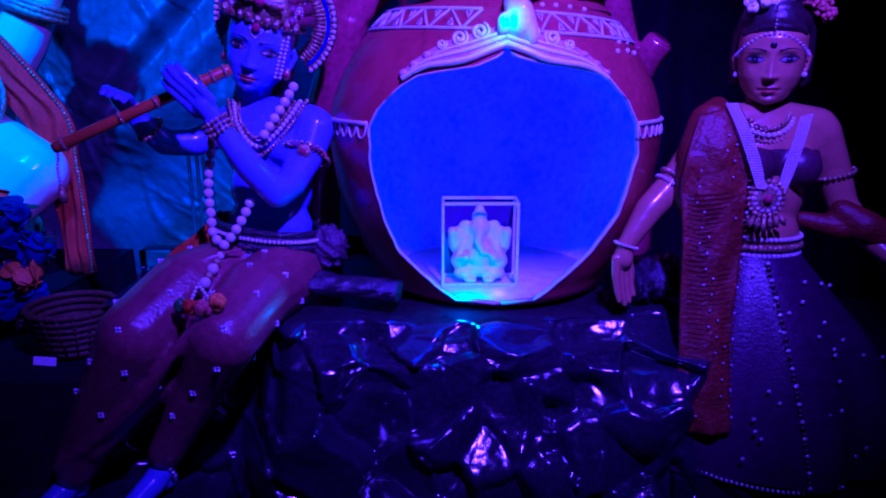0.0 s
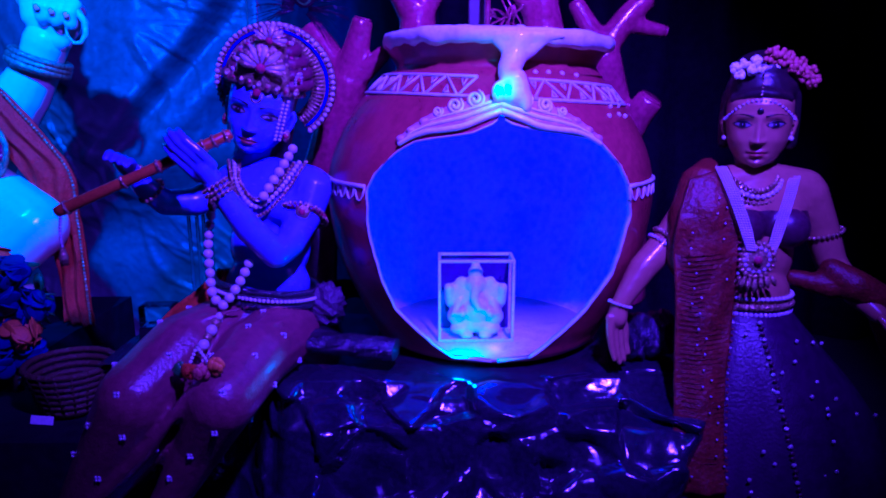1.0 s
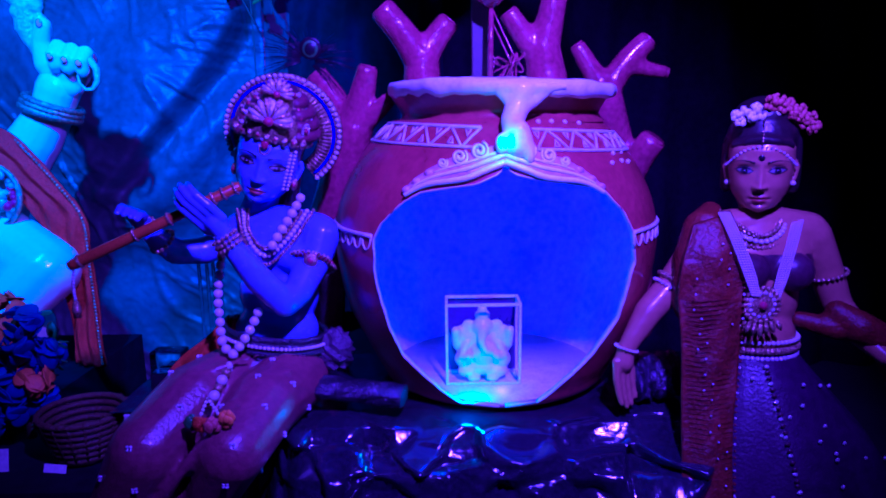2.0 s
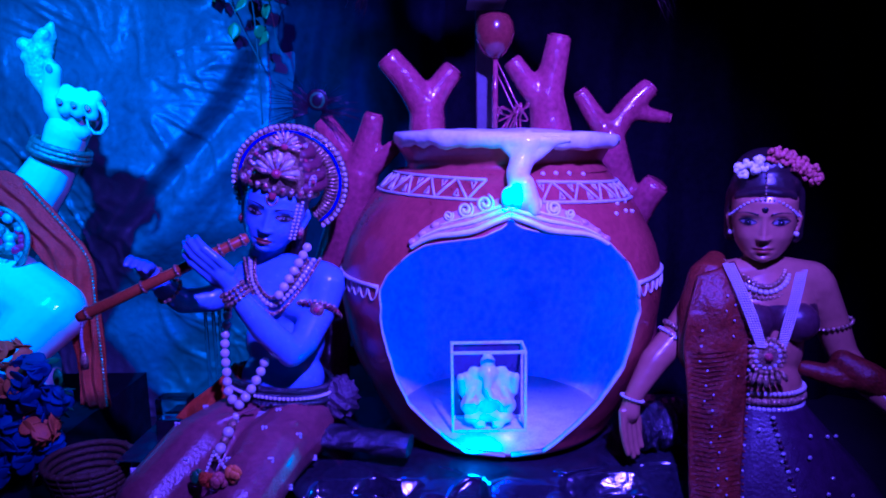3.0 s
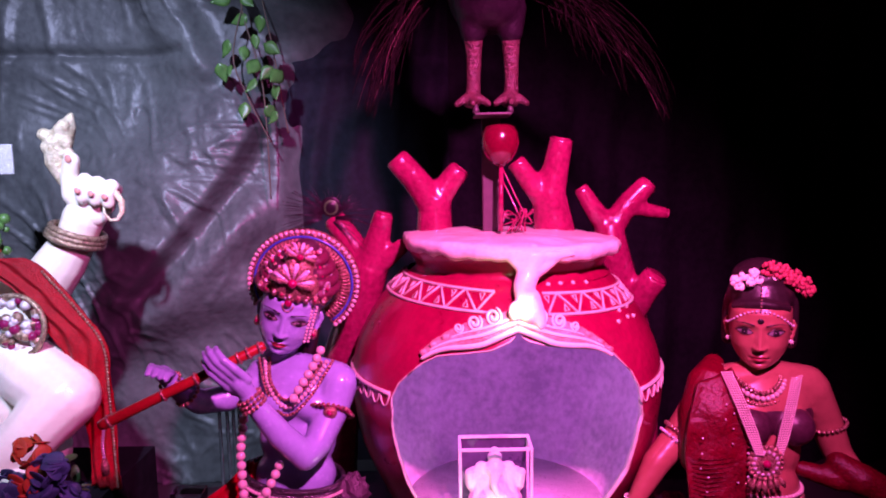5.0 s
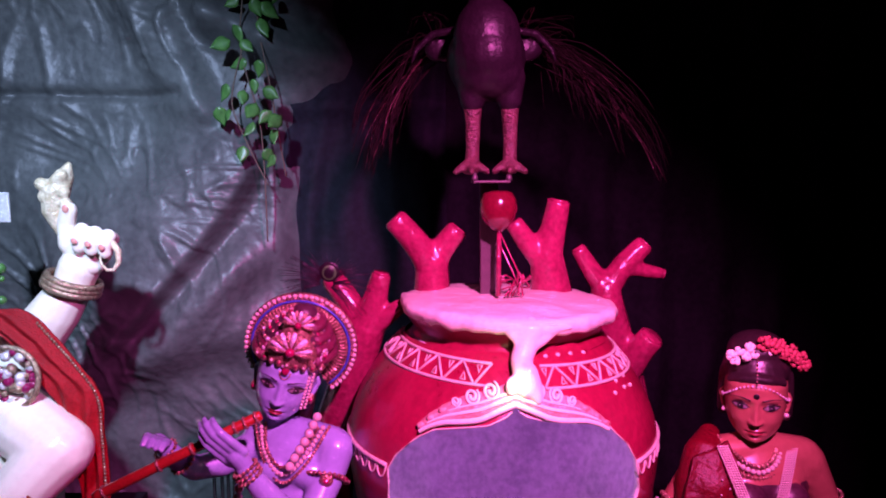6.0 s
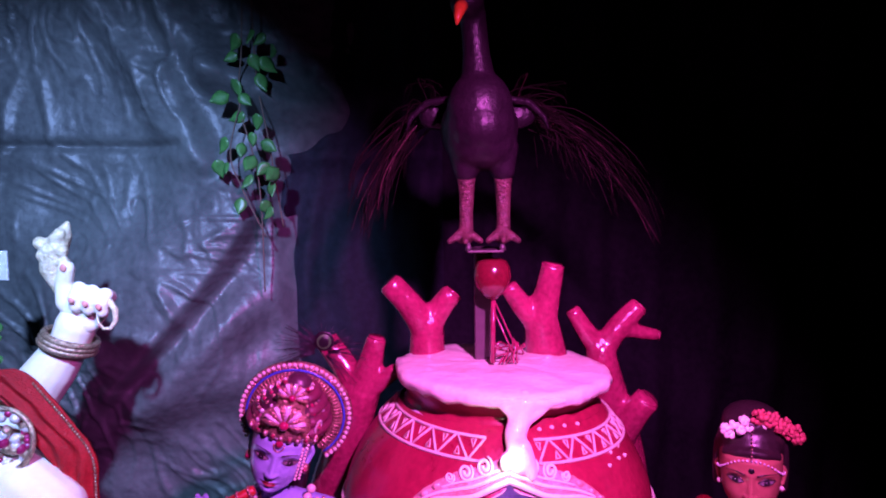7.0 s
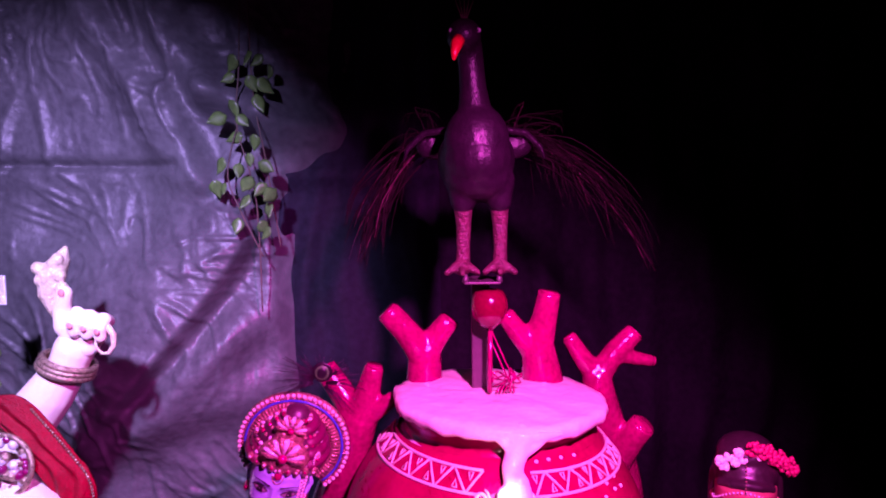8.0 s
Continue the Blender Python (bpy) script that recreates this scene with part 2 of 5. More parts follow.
def grid(nu, nv, fn, closed=False):
    v = [Vector(fn(i / (nu - 1), j / (nv - 1))) for j in range(nv) for i in range(nu)]
    f = []
    for j in range(nv - 1):
        for i in range(nu - 1):
            a = j * nu + i
            f.append([a, a + 1, a + 1 + nu, a + nu])
    return v, f


def empty(name, place, label, category, group="", kind=""):
    e = new(name)
    e.location = place
    e.empty_display_size = 0.05
    e.matrix_basis = Matrix.Translation(place)
    return tagged(e, label, category, group, kind)


def N(x, y, z, s=1.0):
    return noise.noise(Vector((x * s, y * s, z * s)))


# ---------------------------------------------------------------- the setting
def slab(name, c, size, material, label, category):
    b = Bag()
    b.box(c, size, material, bevel=0)
    return tagged(b.mesh(name), label, category, kind="structure")


slab("floor", (0, 1.0, -0.05), (8, 8, 0.1), CONCRETE, "dark bare concrete floor of the hall", "floor")
slab("ceiling", (0, 1.0, 4.05), (8, 8, 0.1), BLACKCLOTH, "black cloth ceiling over the display", "ceiling")
slab("wall_north", (0, 4.05, 2.0), (8, 0.1, 4.0), BLACKCLOTH, "black cloth wall behind the display", "wall")
slab("wall_south", (0, -2.95, 2.0), (8, 0.1, 4.0), BLACKCLOTH, "dark wall behind the viewer", "wall")
slab("wall_west", (-3.95, 0.55, 2.0), (0.1, 6.9, 4.0), BLACKCLOTH, "black cloth side wall", "wall")
slab("wall_east", (3.95, 0.55, 2.0), (0.1, 6.9, 4.0), BLACKCLOTH, "black cloth side wall", "wall")


def fold(x, z, x0, z0, x1, z1, width, height):
    """A soft ridge along a line."""
    dx, dz = x1 - x0, z1 - z0
    l2 = dx * dx + dz * dz
    t = max(0, min(1, ((x - x0) * dx + (z - z0) * dz) / l2))
    d = math.hypot(x - x0 - t * dx, z - z0 - t * dz)
    return height * math.exp(-(d / width) ** 2)


RIDGES = ((-2.6, 2.52, -1.45, 2.50, 0.03, -0.035), (-2.0, 3.5, -1.4, 2.45, 0.10, 0.09), (-1.75, 3.6, -1.25, 2.9, 0.10, 0.10),
          (-1.5, 2.9, -1.3, 2.4, 0.06, 0.07), (-1.25, 2.9, -0.55, 2.62, 0.09, 0.12), (-0.95, 2.75, -0.75, 2.3, 0.10, 0.10), 
          (-1.7, 1.1, -0.85, 1.75, 0.12, 0.10), (-2.0, 0.9, -0.9, 1.3, 0.15, 0.10), (-2.6, 2.1, -1.6, 1.7, 0.3, 0.06), (-0.98, 2.1, -0.9, 1.3, 0.05, 0.07))


def overhang(x, z, x0=-1.0, z0=2.22, x1=-1.80, z1=1.20, height=0.24):
    """The loose panel bellies out and tucks back under along a slanting line."""
    dx, dz = x1 - x0, z1 - z0
    l = math.hypot(dx, dz)
    t = ((x - x0) * dx + (z - z0) * dz) / (l * l)
    d = ((x - x0) * dz - (z - z0) * dx) / l
    d += 0.05 * math.sin(3 * t)
    fade = max(0, min(1, (t + 0.25) / 0.35)) * max(0, min(1, (1.35 - t) / 0.4))
    side = math.exp(-(d / 0.5) ** 2) if d > 0 else math.exp(-(d / 0.055) ** 2) + 0.35 * (1 - math.exp(-(d / 0.055) ** 2)) * math.exp(-((d + 0.22) / 0.16) ** 2)
    return height * side * fade


def backdrop(u, v):
    z = 3.9 - 3.9 * v
    k = max(0, min(1, (z - 2.25) / 0.5))
    edge = -0.82 + 0.34 * k * k * (3 - 2 * k) + 0.04 * N(1, 2, z, 3)
    x = -3.4 + (edge + 3.4) * u
    y = 3.72 + 0.12 * N(x, 0, z, 1.1) + 0.05 * N(x * 1.4, 3, z, 2.6)
    for r in RIDGES:
        y -= fold(x, z, *r)
    y -= overhang(x, z)
    # creases: thin ridges that come in patches
    w = Vector((x + 0.35 * N(x, 1, z, 1.5), 0, z + 0.35 * N(x, 6, z, 1.5)))
    for k, (sx, sz, h) in enumerate(((5.0, 2.0, 0.026), (2.6, 6.5, 0.020), (9.0, 5.0, 0.012))):
        c = abs(noise.noise(Vector((w.x * sx + 0.6 * w.z * sz, 11 + 5 * k, w.z * sz))))
        patch = max(0, N(x, 20 + k, z, 1.7) + 0.22)
        y -= h * max(0, 1 - c * 5) * patch * 1.7
    y -= 0.006 * abs(N(x * 3, 5, z * 3, 6))
    y += (3.84 - y) * max(0, (u - 0.82) / 0.18) ** 2
    return (x, y, z)


b = Bag()
b.add(*grid(240, 330, backdrop), CLOTH)
ob = b.mesh("cloth_backdrop")
ob.modifiers.new("thickness", "SOLIDIFY").thickness = 0.004
tagged(ob, "creased grey-blue satin cloth hung as a backdrop", "backdrop", kind="structure")


def dark_drape(u, v):
    x, z = -0.04 + 3.9 * u, 3.95 - 3.95 * v
    y = 3.86 + 0.04 * math.sin(x * 19 + 2 * N(x, 1, z, 1)) * min(1, v * 2) + 0.1 * N(x, 2, z, 1.5)
    return (x, y - 0.03 * abs(N(x * 2, 3, z, 3)), z)


b = Bag()
b.add(*grid(170, 60, dark_drape), mat("dark_drape_cloth", (0.014, 0.012, 0.018), 0.8, spec=0.05, other=(0.007, 0.006, 0.010), scale=3, bump=0.5, bump_scale=8))
tagged(b.mesh("dark_drape"), "black pleated cloth drape hung behind the pot", "drape", kind="structure")


def pleated(u, v):
    x, z = -0.95 + 0.95 * u, 3.6 - 3.2 * v
    y = 3.80 + 0.014 * math.sin(x * 31 + 7 * N(x, 1, z * 0.6, 1.6)) + 0.010 * N(x * 4, 1, z, 3) + 0.03 * N(x, 4, z, 2) - 0.05 * max(0, 1 - abs(z - 2.45) / 0.1)
    return (x, y, z)


b = Bag()
b.add(*grid(150, 90, pleated), mat("slate_curtain", (0.016, 0.018, 0.028), 0.7, spec=0.1, other=(0.009, 0.010, 0.015), scale=3, bump=0.4, bump_scale=20))
tagged(b.mesh("pleated_curtain"), "dim slate-blue pleated curtain beside the satin backdrop", "curtain", kind="structure")


# ---------------------------------------------------------------- rock platform
def rock_face(u, v):
    """Over the top and down the front of the heap, which falls back under the seated figure."""
    x = -1.05 + 2.05 * u
    q = v * 1.75
    if q < 0.95:
        y, z = 2.75 - q, 0.625
    elif q < 1.15:
        k = (q - 0.95) / 0.2
        y, z = 1.80 - 0.15 * k, 0.625 - 0.08 * k
    else:
        k = (q - 1.15) / 0.6
        y, z = 1.65 - 0.20 * k, 0.545 - 0.6 * k
    a = min(1, max(0, (q - 0.85) / 0.2))
    k = min(1, max(0, (-0.42 - x) / 0.22))
    y += a * (0.08 * N(x, 1, q, 3.0) + 0.34 * k * k * (3 - 2 * k) + 0.45 * max(0, x - 0.56))
    return Vector((x, y, z + 0.012 * N(x, 9, q, 5) - 0.02 * a)), x, q, a


def rocks():
    """Crumpled slabs: every cell of the heap is a tilted, bulging facet with a raised fold along its rim."""
    rnd = random.Random(3)
    cells = [(rnd.uniform(-1.1, 1.05), rnd.uniform(0.75, 1.8), rnd.uniform(-0.30, 0.30), rnd.uniform(-0.45, 0.45), rnd.uniform(-0.045, 0.045)) for _ in range(165)]
    C = np.array(cells)
    nu, nv = 215, 170

    def crumple(u, v):
        p, x, q, a = rock_face(u, 0.2 + 0.8 * v)
        x2, q2 = x + 0.03 * N(x, 31, q, 8), q + 0.03 * N(x, 33, q, 8)
        d = np.hypot(C[:, 0] - x2, C[:, 1] - q2)
        i, j = np.argpartition(d, 1)[:2]
        if d[j] < d[i]:
            i, j = j, i
        gap = d[j] - d[i]
        h = C[i, 4] + C[i, 2] * (x2 - C[i, 0]) + C[i, 3] * (q2 - C[i, 1])
        h2 = C[j, 4] + C[j, 2] * (x2 - C[j, 0]) + C[j, 3] * (q2 - C[j, 1])
        k = max(0.0, 1 - gap / 0.018) * 0.5
        h = h * (1 - k) + h2 * k + 0.008 * math.exp(-(gap / 0.007) ** 2) + 0.007 * N(x, 4, q, 13) + 0.003 * N(x, 8, q, 40)
        p.y -= a * h
        p.z += a * 0.35 * h
        return p
    root = empty("rock_platform", (-0.05, 2.0, 0.0), "heap of glossy black artificial rock under the pot", "rock")
    b = Bag()
    b.add(*grid(nu, nv, crumple), FOIL)
    b.mesh("crumpled_face", root)
    b = Bag()
    b.box((-0.05, 2.3, 0.27), (1.1, 0.8, 0.54), FOIL)
    b.mesh("core", root)
    b = Bag()
    bm = bmesh.new()
    bmesh.ops.create_cube(bm, size=1)
    bmesh.ops.subdivide_edges(bm, edges=bm.edges[:], cuts=6, use_grid_fill=True)
    for q in bm.verts:
        c = Vector((-0.96 + q.co.x * 0.62, 1.66 + q.co.y * 0.5, 0.05 + q.co.z * 0.1))
        q.co = c + Vector((0.02 * N(*c, 9), 0.02 * N(c.y, c.x, c.z, 9), 0.018 * N(c.z, c.y, c.x, 9) if q.co.z > 0 else 0))
    b.bm(bm, FOIL, smooth=False)
    b.mesh("foot_ledge", root)


rocks()

# ---------------------------------------------------------------- the pot
CX, CY = 0.165, 2.235
PROFILE = spline([(0.600, 0.20), (0.640, 0.36), (0.70, 0.405), (0.80, 0.455), (0.92, 0.505), (1.05, 0.530), (1.15, 0.535),
                  (1.25, 0.515), (1.35, 0.468), (1.43, 0.412), (1.48, 0.365), (1.505, 0.335)], 6)
OPEN_L = [(0.648, 0.0), (0.652, 0.12), (0.70, 0.19), (0.80, 0.296), (0.894, 0.335), (1.05, 0.372), (1.168, 0.373), (1.217, 0.348), (1.28, 0.283), (1.312, 0.225), (1.322, 0.15), (1.332, 0.08), (1.355, 0.025), (1.375, 0.0)]
OPEN_R = [(0.648, 0.0), (0.652, 0.10), (0.70, 0.16), (0.80, 0.262), (0.919, 0.342), (1.098, 0.386), (1.18, 0.375), (1.236, 0.345), (1.305, 0.280), (1.328, 0.195), (1.338, 0.10), (1.355, 0.03), (1.375, 0.0)]


def along(table, z):
    return float(np.interp(z, [p[0] for p in table], [p[1] for p in table]))


def radius(z):
    return along(PROFILE, z)


def on_pot(x, z, out=0.0):
    """The front of the pot's outside at x (from its axis) and height z."""
    r = radius(z) + out
    x = max(-r * 0.999, min(r * 0.999, x))
    return Vector((CX + x, CY - math.sqrt(r * r - x * x), z))


def shell(inset):
    zs = sorted(set([p[0] for p in PROFILE] + list(np.linspace(0.645, 1.378, 64))))
    n = 72
    v, f = [], []
    for z in zs:
        r = radius(z) - inset
        wl, wr = (along(OPEN_L, z), along(OPEN_R, z)) if 0.648 < z < 1.375 else (0, 0)
        wob = 0.004 * N(z * 30, 1, 2)
        al = math.asin(min(0.95, (wl + (wob if wl else 0)) / r)) if wl > 0 else 0
        ar = math.asin(min(0.95, (wr + (wob if wr else 0)) / r)) if wr > 0 else 0
        for i in range(n + 1):
            t = -math.pi / 2 + ar + (2 * math.pi - ar - al) * i / n
            v.append((CX + r * math.cos(t), CY + r * math.sin(t), z))
    for j in range(len(zs) - 1):
        for i in range(n):
            a = j * (n + 1) + i
            f.append([a, a + 1, a + n + 2, a + n + 1])
    return v, f, n, len(zs)


def pot():
    root = empty("clay_pot", (CX, CY, 0.6), "large terracotta pot with a broken-open front, white painted borders", "pot")
    b = Bag()
    v, f, n, rows = shell(0)
    b.add(v, f, TERRA)
    b.mesh("body", root)
    b = Bag()
    v2, f2, _, _ = shell(0.022)
    b.add(v2, f2, TERRAIN)
    b.mesh("inside_wall", root, "pale plaster inside wall lit blue")
    # the broken edge, painted white
    b = Bag()
    ev, ef = [], []
    k = n + 1
    for j in range(rows):
        z = v[j * k][2]
        if not 0.648 < z < 1.375:
            continue
        for i in (0, n):
            for s, w in ((v, -0.003), (v2, 0.0)):
                p = Vector(s[j * k + i])
                ev.append(p + Vector((0, w, 0)))
    m = len(ev) // 4
    for j in range(m - 1):
        a = j * 4
        ef += [[a, a + 1, a + 5, a + 4], [a + 2, a + 3, a + 7, a + 6]]
    b.add(ev, ef, PAINT)
    ob = b.mesh("broken_edge", root, "white painted broken edge")
    ob.modifiers.new("thickness", "SOLIDIFY").thickness = 0.004
    # floor of the hollow
    b = Bag()
    b.tube([(CX, CY, 0.635, 0.345), (CX, CY, 0.652, 0.355)], WHITE, 48)
    b.mesh("hollow_floor", root, "white shelf inside the pot")
    # neck and lip under the froth
    b = Bag()
    ring = spline([(1.49, 0.345), (1.515, 0.325), (1.535, 0.33), (1.575, 0.355), (1.588, 0.362)], 4)
    b.tube([(CX + 0.02, CY, z, r) for z, r in ring], TERRA, 64, caps=False)
    b.mesh("neck", root)
    return root


POT = pot()


def froth():
    """Milk froth over the mouth, sagging at the front, with one run down the neck."""
    b = Bag()
    cx, cy, R = CX + 0.022, CY - 0.02, 0.362
    n, m = 96, 14
    v, f = [], []

    def edge(t):
        return R * (1 + 0.035 * N(math.cos(t) * 3, math.sin(t) * 3, 1) + 0.02 * N(math.cos(t) * 9, math.sin(t) * 9, 4))
    for i in range(m + 1):
        for j in range(n):
            t = 2 * math.pi * j / n
            q = i / m
            r = edge(t) * q
            x, y = r * math.cos(t), r * math.sin(t)
            z = 1.622 - 0.03 * x + 0.008 * N(x * 9, y * 9, 3) + 0.004 * N(x * 30, y * 30, 3) - 0.012 * q ** 4
            v.append((cx + x, cy + y, z))
    for i in range(m):
        for j in range(n):
            a, c = i * n + j, i * n + (j + 1) % n
            f.append([a, c, c + n, a + n])
    o = m * n
    for k, (dr, dz) in enumerate(((0.006, -0.012), (0.003, -0.028), (-0.012, -0.036), (-0.05, -0.03))):
        for j in range(n):
            t = 2 * math.pi * j / n
            sag = 1 + 0.55 * N(math.cos(t) * 6, math.sin(t) * 6, 8) + 0.3 * max(0, -math.sin(t))
            r = edge(t) + dr
            x, y = r * math.cos(t), r * math.sin(t)
            v.append((cx + x, cy + y, 1.610 - 0.03 * x + dz * sag))
        for j in range(n):
            a, c = o + k * n + j, o + k * n + (j + 1) % n
            f.append([a, c, c + n, a + n])
    b.add(v, f, MILK)
    b.flesh([limb([(0.10, 1.875, 1.590, 0.010), (0.16, 1.862, 1.588, 0.016), (0.22, 1.858, 1.588, 0.020), (0.28, 1.860, 1.586, 0.016), (0.34, 1.875, 1.586, 0.010)]), limb([(0.145, 1.868, 1.585, 0.014), (0.185, 1.868, 1.555, 0.022)]), limb([(0.295, 1.868, 1.580, 0.014), (0.24, 1.868, 1.545, 0.022)]),
             limb([(0.222, 1.885, 1.596, 0.024), (0.22, 1.868, 1.575, 0.036), (0.208, 1.868, 1.54, 0.036), (0.19, 1.845, 1.495, 0.034), (0.195, 1.805, 1.455, 0.034), (0.20, 1.795, 1.425, 0.030)]),
             limb([(0.25, 1.875, 1.588, 0.022), (0.225, 1.865, 1.545, 0.022)]), limb([(0.17, 1.875, 1.588, 0.018), (0.195, 1.865, 1.55, 0.02)]),
             limb([(0.205, 1.805, 1.47, 0.03), (0.228, 1.79, 1.415, 0.022), (0.232, 1.78, 1.398, 0.016)]), ball((0.155, 1.79, 1.435), (0.018, 0.02, 0.032))],
            MILK, 0.007, 8)
    return b.mesh("milk_froth", POT, "thick white milk froth running over the lip")


froth()


def band_z(a):
    return 1.452 - 0.02 * math.sin(a)


def pot_paint():
    def at(a, z, out=0.002):
        r = radius(z) + out
        return (CX + r * math.sin(a), CY - r * math.cos(a), z)
    for side, a0, a1 in ((-1, -1.75, -0.16), (1, 0.22, 1.75)):
        b = Bag()
        for dz in (0.024, -0.030):
            b.tube([(*at(a0 + (a1 - a0) * i / 30, band_z(a0 + (a1 - a0) * i / 30) + dz + 0.0015 * N(i, dz, 3, 2)), 0.0055) for i in range(31)], PAINT, 6)
        n = 13
        for i in range(n):
            p, q = a0 + (a1 - a0) * i / n, a0 + (a1 - a0) * (i + 1) / n
            up = i % 2 == 0
            z0, z1 = (-0.03, 0.024) if up else (0.024, -0.03)
            b.tube([(*at(p, band_z(p) + z0), 0.004), (*at((p + q) / 2, band_z((p + q) / 2)), 0.004), (*at(q, band_z(q) + z1), 0.004)], PAINT, 5)
            mid = p + (q - p) * (0.22 if up else 0.28)
            zc = band_z(mid) + (0.008 if up else -0.012)
            w, h = (q - p) * 0.16, 0.009 * (1 if up else -1)
            b.tube([(*at(mid - w, zc + h), 0.003), (*at(mid + w, zc + h), 0.003), (*at(mid, zc - h), 0.003), (*at(mid - w, zc + h), 0.003)], PAINT, 5)
        b.mesh("triangle_border", POT, "white painted border of triangles")
    for a0, a1 in ((-1.75, -0.78), (0.78, 1.75)):
        b = Bag()
        zc = 1.178
        b.tube([(*at(a0 + (a1 - a0) * i / 16, zc + 0.003 * N(i, 1, 1, 2)), 0.007) for i in range(17)], PAINT, 6)
        n = 11
        for i in range(n):
            p, q = a0 + (a1 - a0) * i / n, a0 + (a1 - a0) * (i + 1) / n
            b.tube([(*at(p + (q - p) * k / 6, zc - 0.042 * math.sin(math.pi * k / 6) ** 0.6), 0.0028) for k in range(7)], PAINT, 5)
        b.mesh("scallop_border", POT, "white painted scalloped border")
    for a, z in ((0.30, 1.492), (0.42, 1.492), (0.55, 1.490), (0.70, 1.486), (0.86, 1.398), (0.78, 1.372), (0.92, 1.375), (1.02, 1.37), (1.0, 1.40)):
        b = Bag()
        b.ball(at(a, z, 0.0), (0.0075, 0.004, 0.0075), PAINT, seg=10, rings=6)
        b.mesh("painted_dot", POT)
    # scroll work over the broken opening
    def tapered(b, pts, r0, r1, out):
        n = len(pts) - 1
        b.tube([(*on_pot(x, z, out), r0 + (r1 - r0) * k / n) for k, (x, z) in enumerate(pts)], MILK, 8)
    for side in (-1, 1):
        b = Bag()
        top = spline([(0.0, 1.440), (0.05, 1.425), (0.10, 1.412), (0.15, 1.398), (0.20, 1.374), (0.24, 1.348), (0.262, 1.330), (0.275, 1.316)], 6)
        low = spline([(0.0, 1.384), (0.05, 1.366), (0.10, 1.346), (0.15, 1.337), (0.20, 1.331), (0.24, 1.318), (0.262, 1.306), (0.275, 1.298)], 6)
        v, f = [], []
        for k, (p, q) in enumerate(zip(top, low)):
            for h, out in ((0.0, -0.004), (0.06, 0.007), (0.35, 0.010), (0.65, 0.009), (0.94, 0.010), (1.0, -0.012)):
                x, z = p[0] + (q[0] - p[0]) * h, p[1] + (q[1] - p[1]) * h
                v.append(on_pot(side * x, z + 0.003 * N(k * 0.5, side, 3), out + 0.003 * N(k * 0.6, h * 4, side)))
        for k in range(len(top) - 1):
            for h in range(5):
                a = k * 6 + h
                f.append([a, a + 1, a + 7, a + 6])
        b.add(v, f, RELIEF)
        for h, r0, r1, last in ((0.97, 0.010, 0.006, 43), (0.62, 0.008, 0.003, 34), (0.38, 0.006, 0.002, 24)):
            tapered(b, [(side * (p[0] + (q[0] - p[0]) * h), p[1] + (q[1] - p[1]) * h) for p, q in zip(top[:last], low[:last])], r0, r1, 0.011)
        for cx, cz, r, w, turn in ((0.068, 1.418, 0.025, 0.0065, 2.0), (0.122, 1.402, 0.022, 0.006, 2.3), (0.168, 1.386, 0.014, 0.004, 2.5)):
            sp = [(side * (cx + r * (1 - k / 30) * math.cos(k * 0.45 + turn)), cz + r * (1 - k / 30) * math.sin(k * 0.45 + turn)) for k in range(25)]
            tapered(b, sp, w * 0.6, w, 0.012)
        for cx, cz in ((0.205, 1.358), (0.240, 1.334), (0.268, 1.312)):
            b.ball(on_pot(side * cx, cz, 0.006), (0.015, 0.008, 0.012), RELIEF, seg=10, rings=7)
        b.mesh("scroll_relief", POT, "white moulded scroll above the opening")
    # lit LED at the middle of the scroll; boss_lamp carries its light
    b = Bag()
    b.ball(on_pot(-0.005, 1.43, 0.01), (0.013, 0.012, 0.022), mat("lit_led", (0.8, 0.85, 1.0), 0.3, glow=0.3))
    b.mesh("centre_boss", POT, "small lit white LED at the centre of the scroll")


pot_paint()


def branch(name, arms, label):
    """Sawn-off branches: each arm a list of (x, y, z, radius)."""
    root = empty(name, arms[0][0][:3], label, "branch", "branches behind the pot")
    b = Bag()
    b.flesh([tube(spline(a, 5), 16) for a in arms], BARK, 0.009, 5)
    b.mesh("limb", root)
    for a in arms[1:] if len(arms) > 1 else arms:
        p, q = Vector(a[-2][:3]), Vector(a[-1][:3])
        d = (q - p).normalized()
        c = Bag()
        c.tube([(*(q - d * 0.002), a[-1][3] * 0.86), (*(q + d * 0.003), a[-1][3] * 0.80)], BARK, 16)
        c.mesh("sawn_end", root)
    return root


LB = "sawn-off painted artificial branch behind the pot"
branch("tree_branch", [[(-0.075, 2.40, 1.50, 0.085), (-0.075, 2.40, 1.64, 0.068), (-0.072, 2.4, 1.74, 0.062)],
                       [(-0.075, 2.40, 1.70, 0.06), (-0.13, 2.38, 1.79, 0.052), (-0.21, 2.36, 1.885, 0.046)],
                       [(-0.07, 2.40, 1.72, 0.055), (-0.02, 2.40, 1.79, 0.046), (0.025, 2.40, 1.845, 0.042)]], LB)
branch("tree_branch", [[(0.38, 2.40, 1.48, 0.10), (0.365, 2.40, 1.64, 0.075), (0.345, 2.39, 1.76, 0.062)],
                       [(0.35, 2.39, 1.74, 0.06), (0.372, 2.38, 1.84, 0.05), (0.392, 2.37, 1.945, 0.043)],
                       [(0.34, 2.39, 1.72, 0.05), (0.28, 2.38, 1.79, 0.042), (0.225, 2.37, 1.865, 0.036)]], LB)
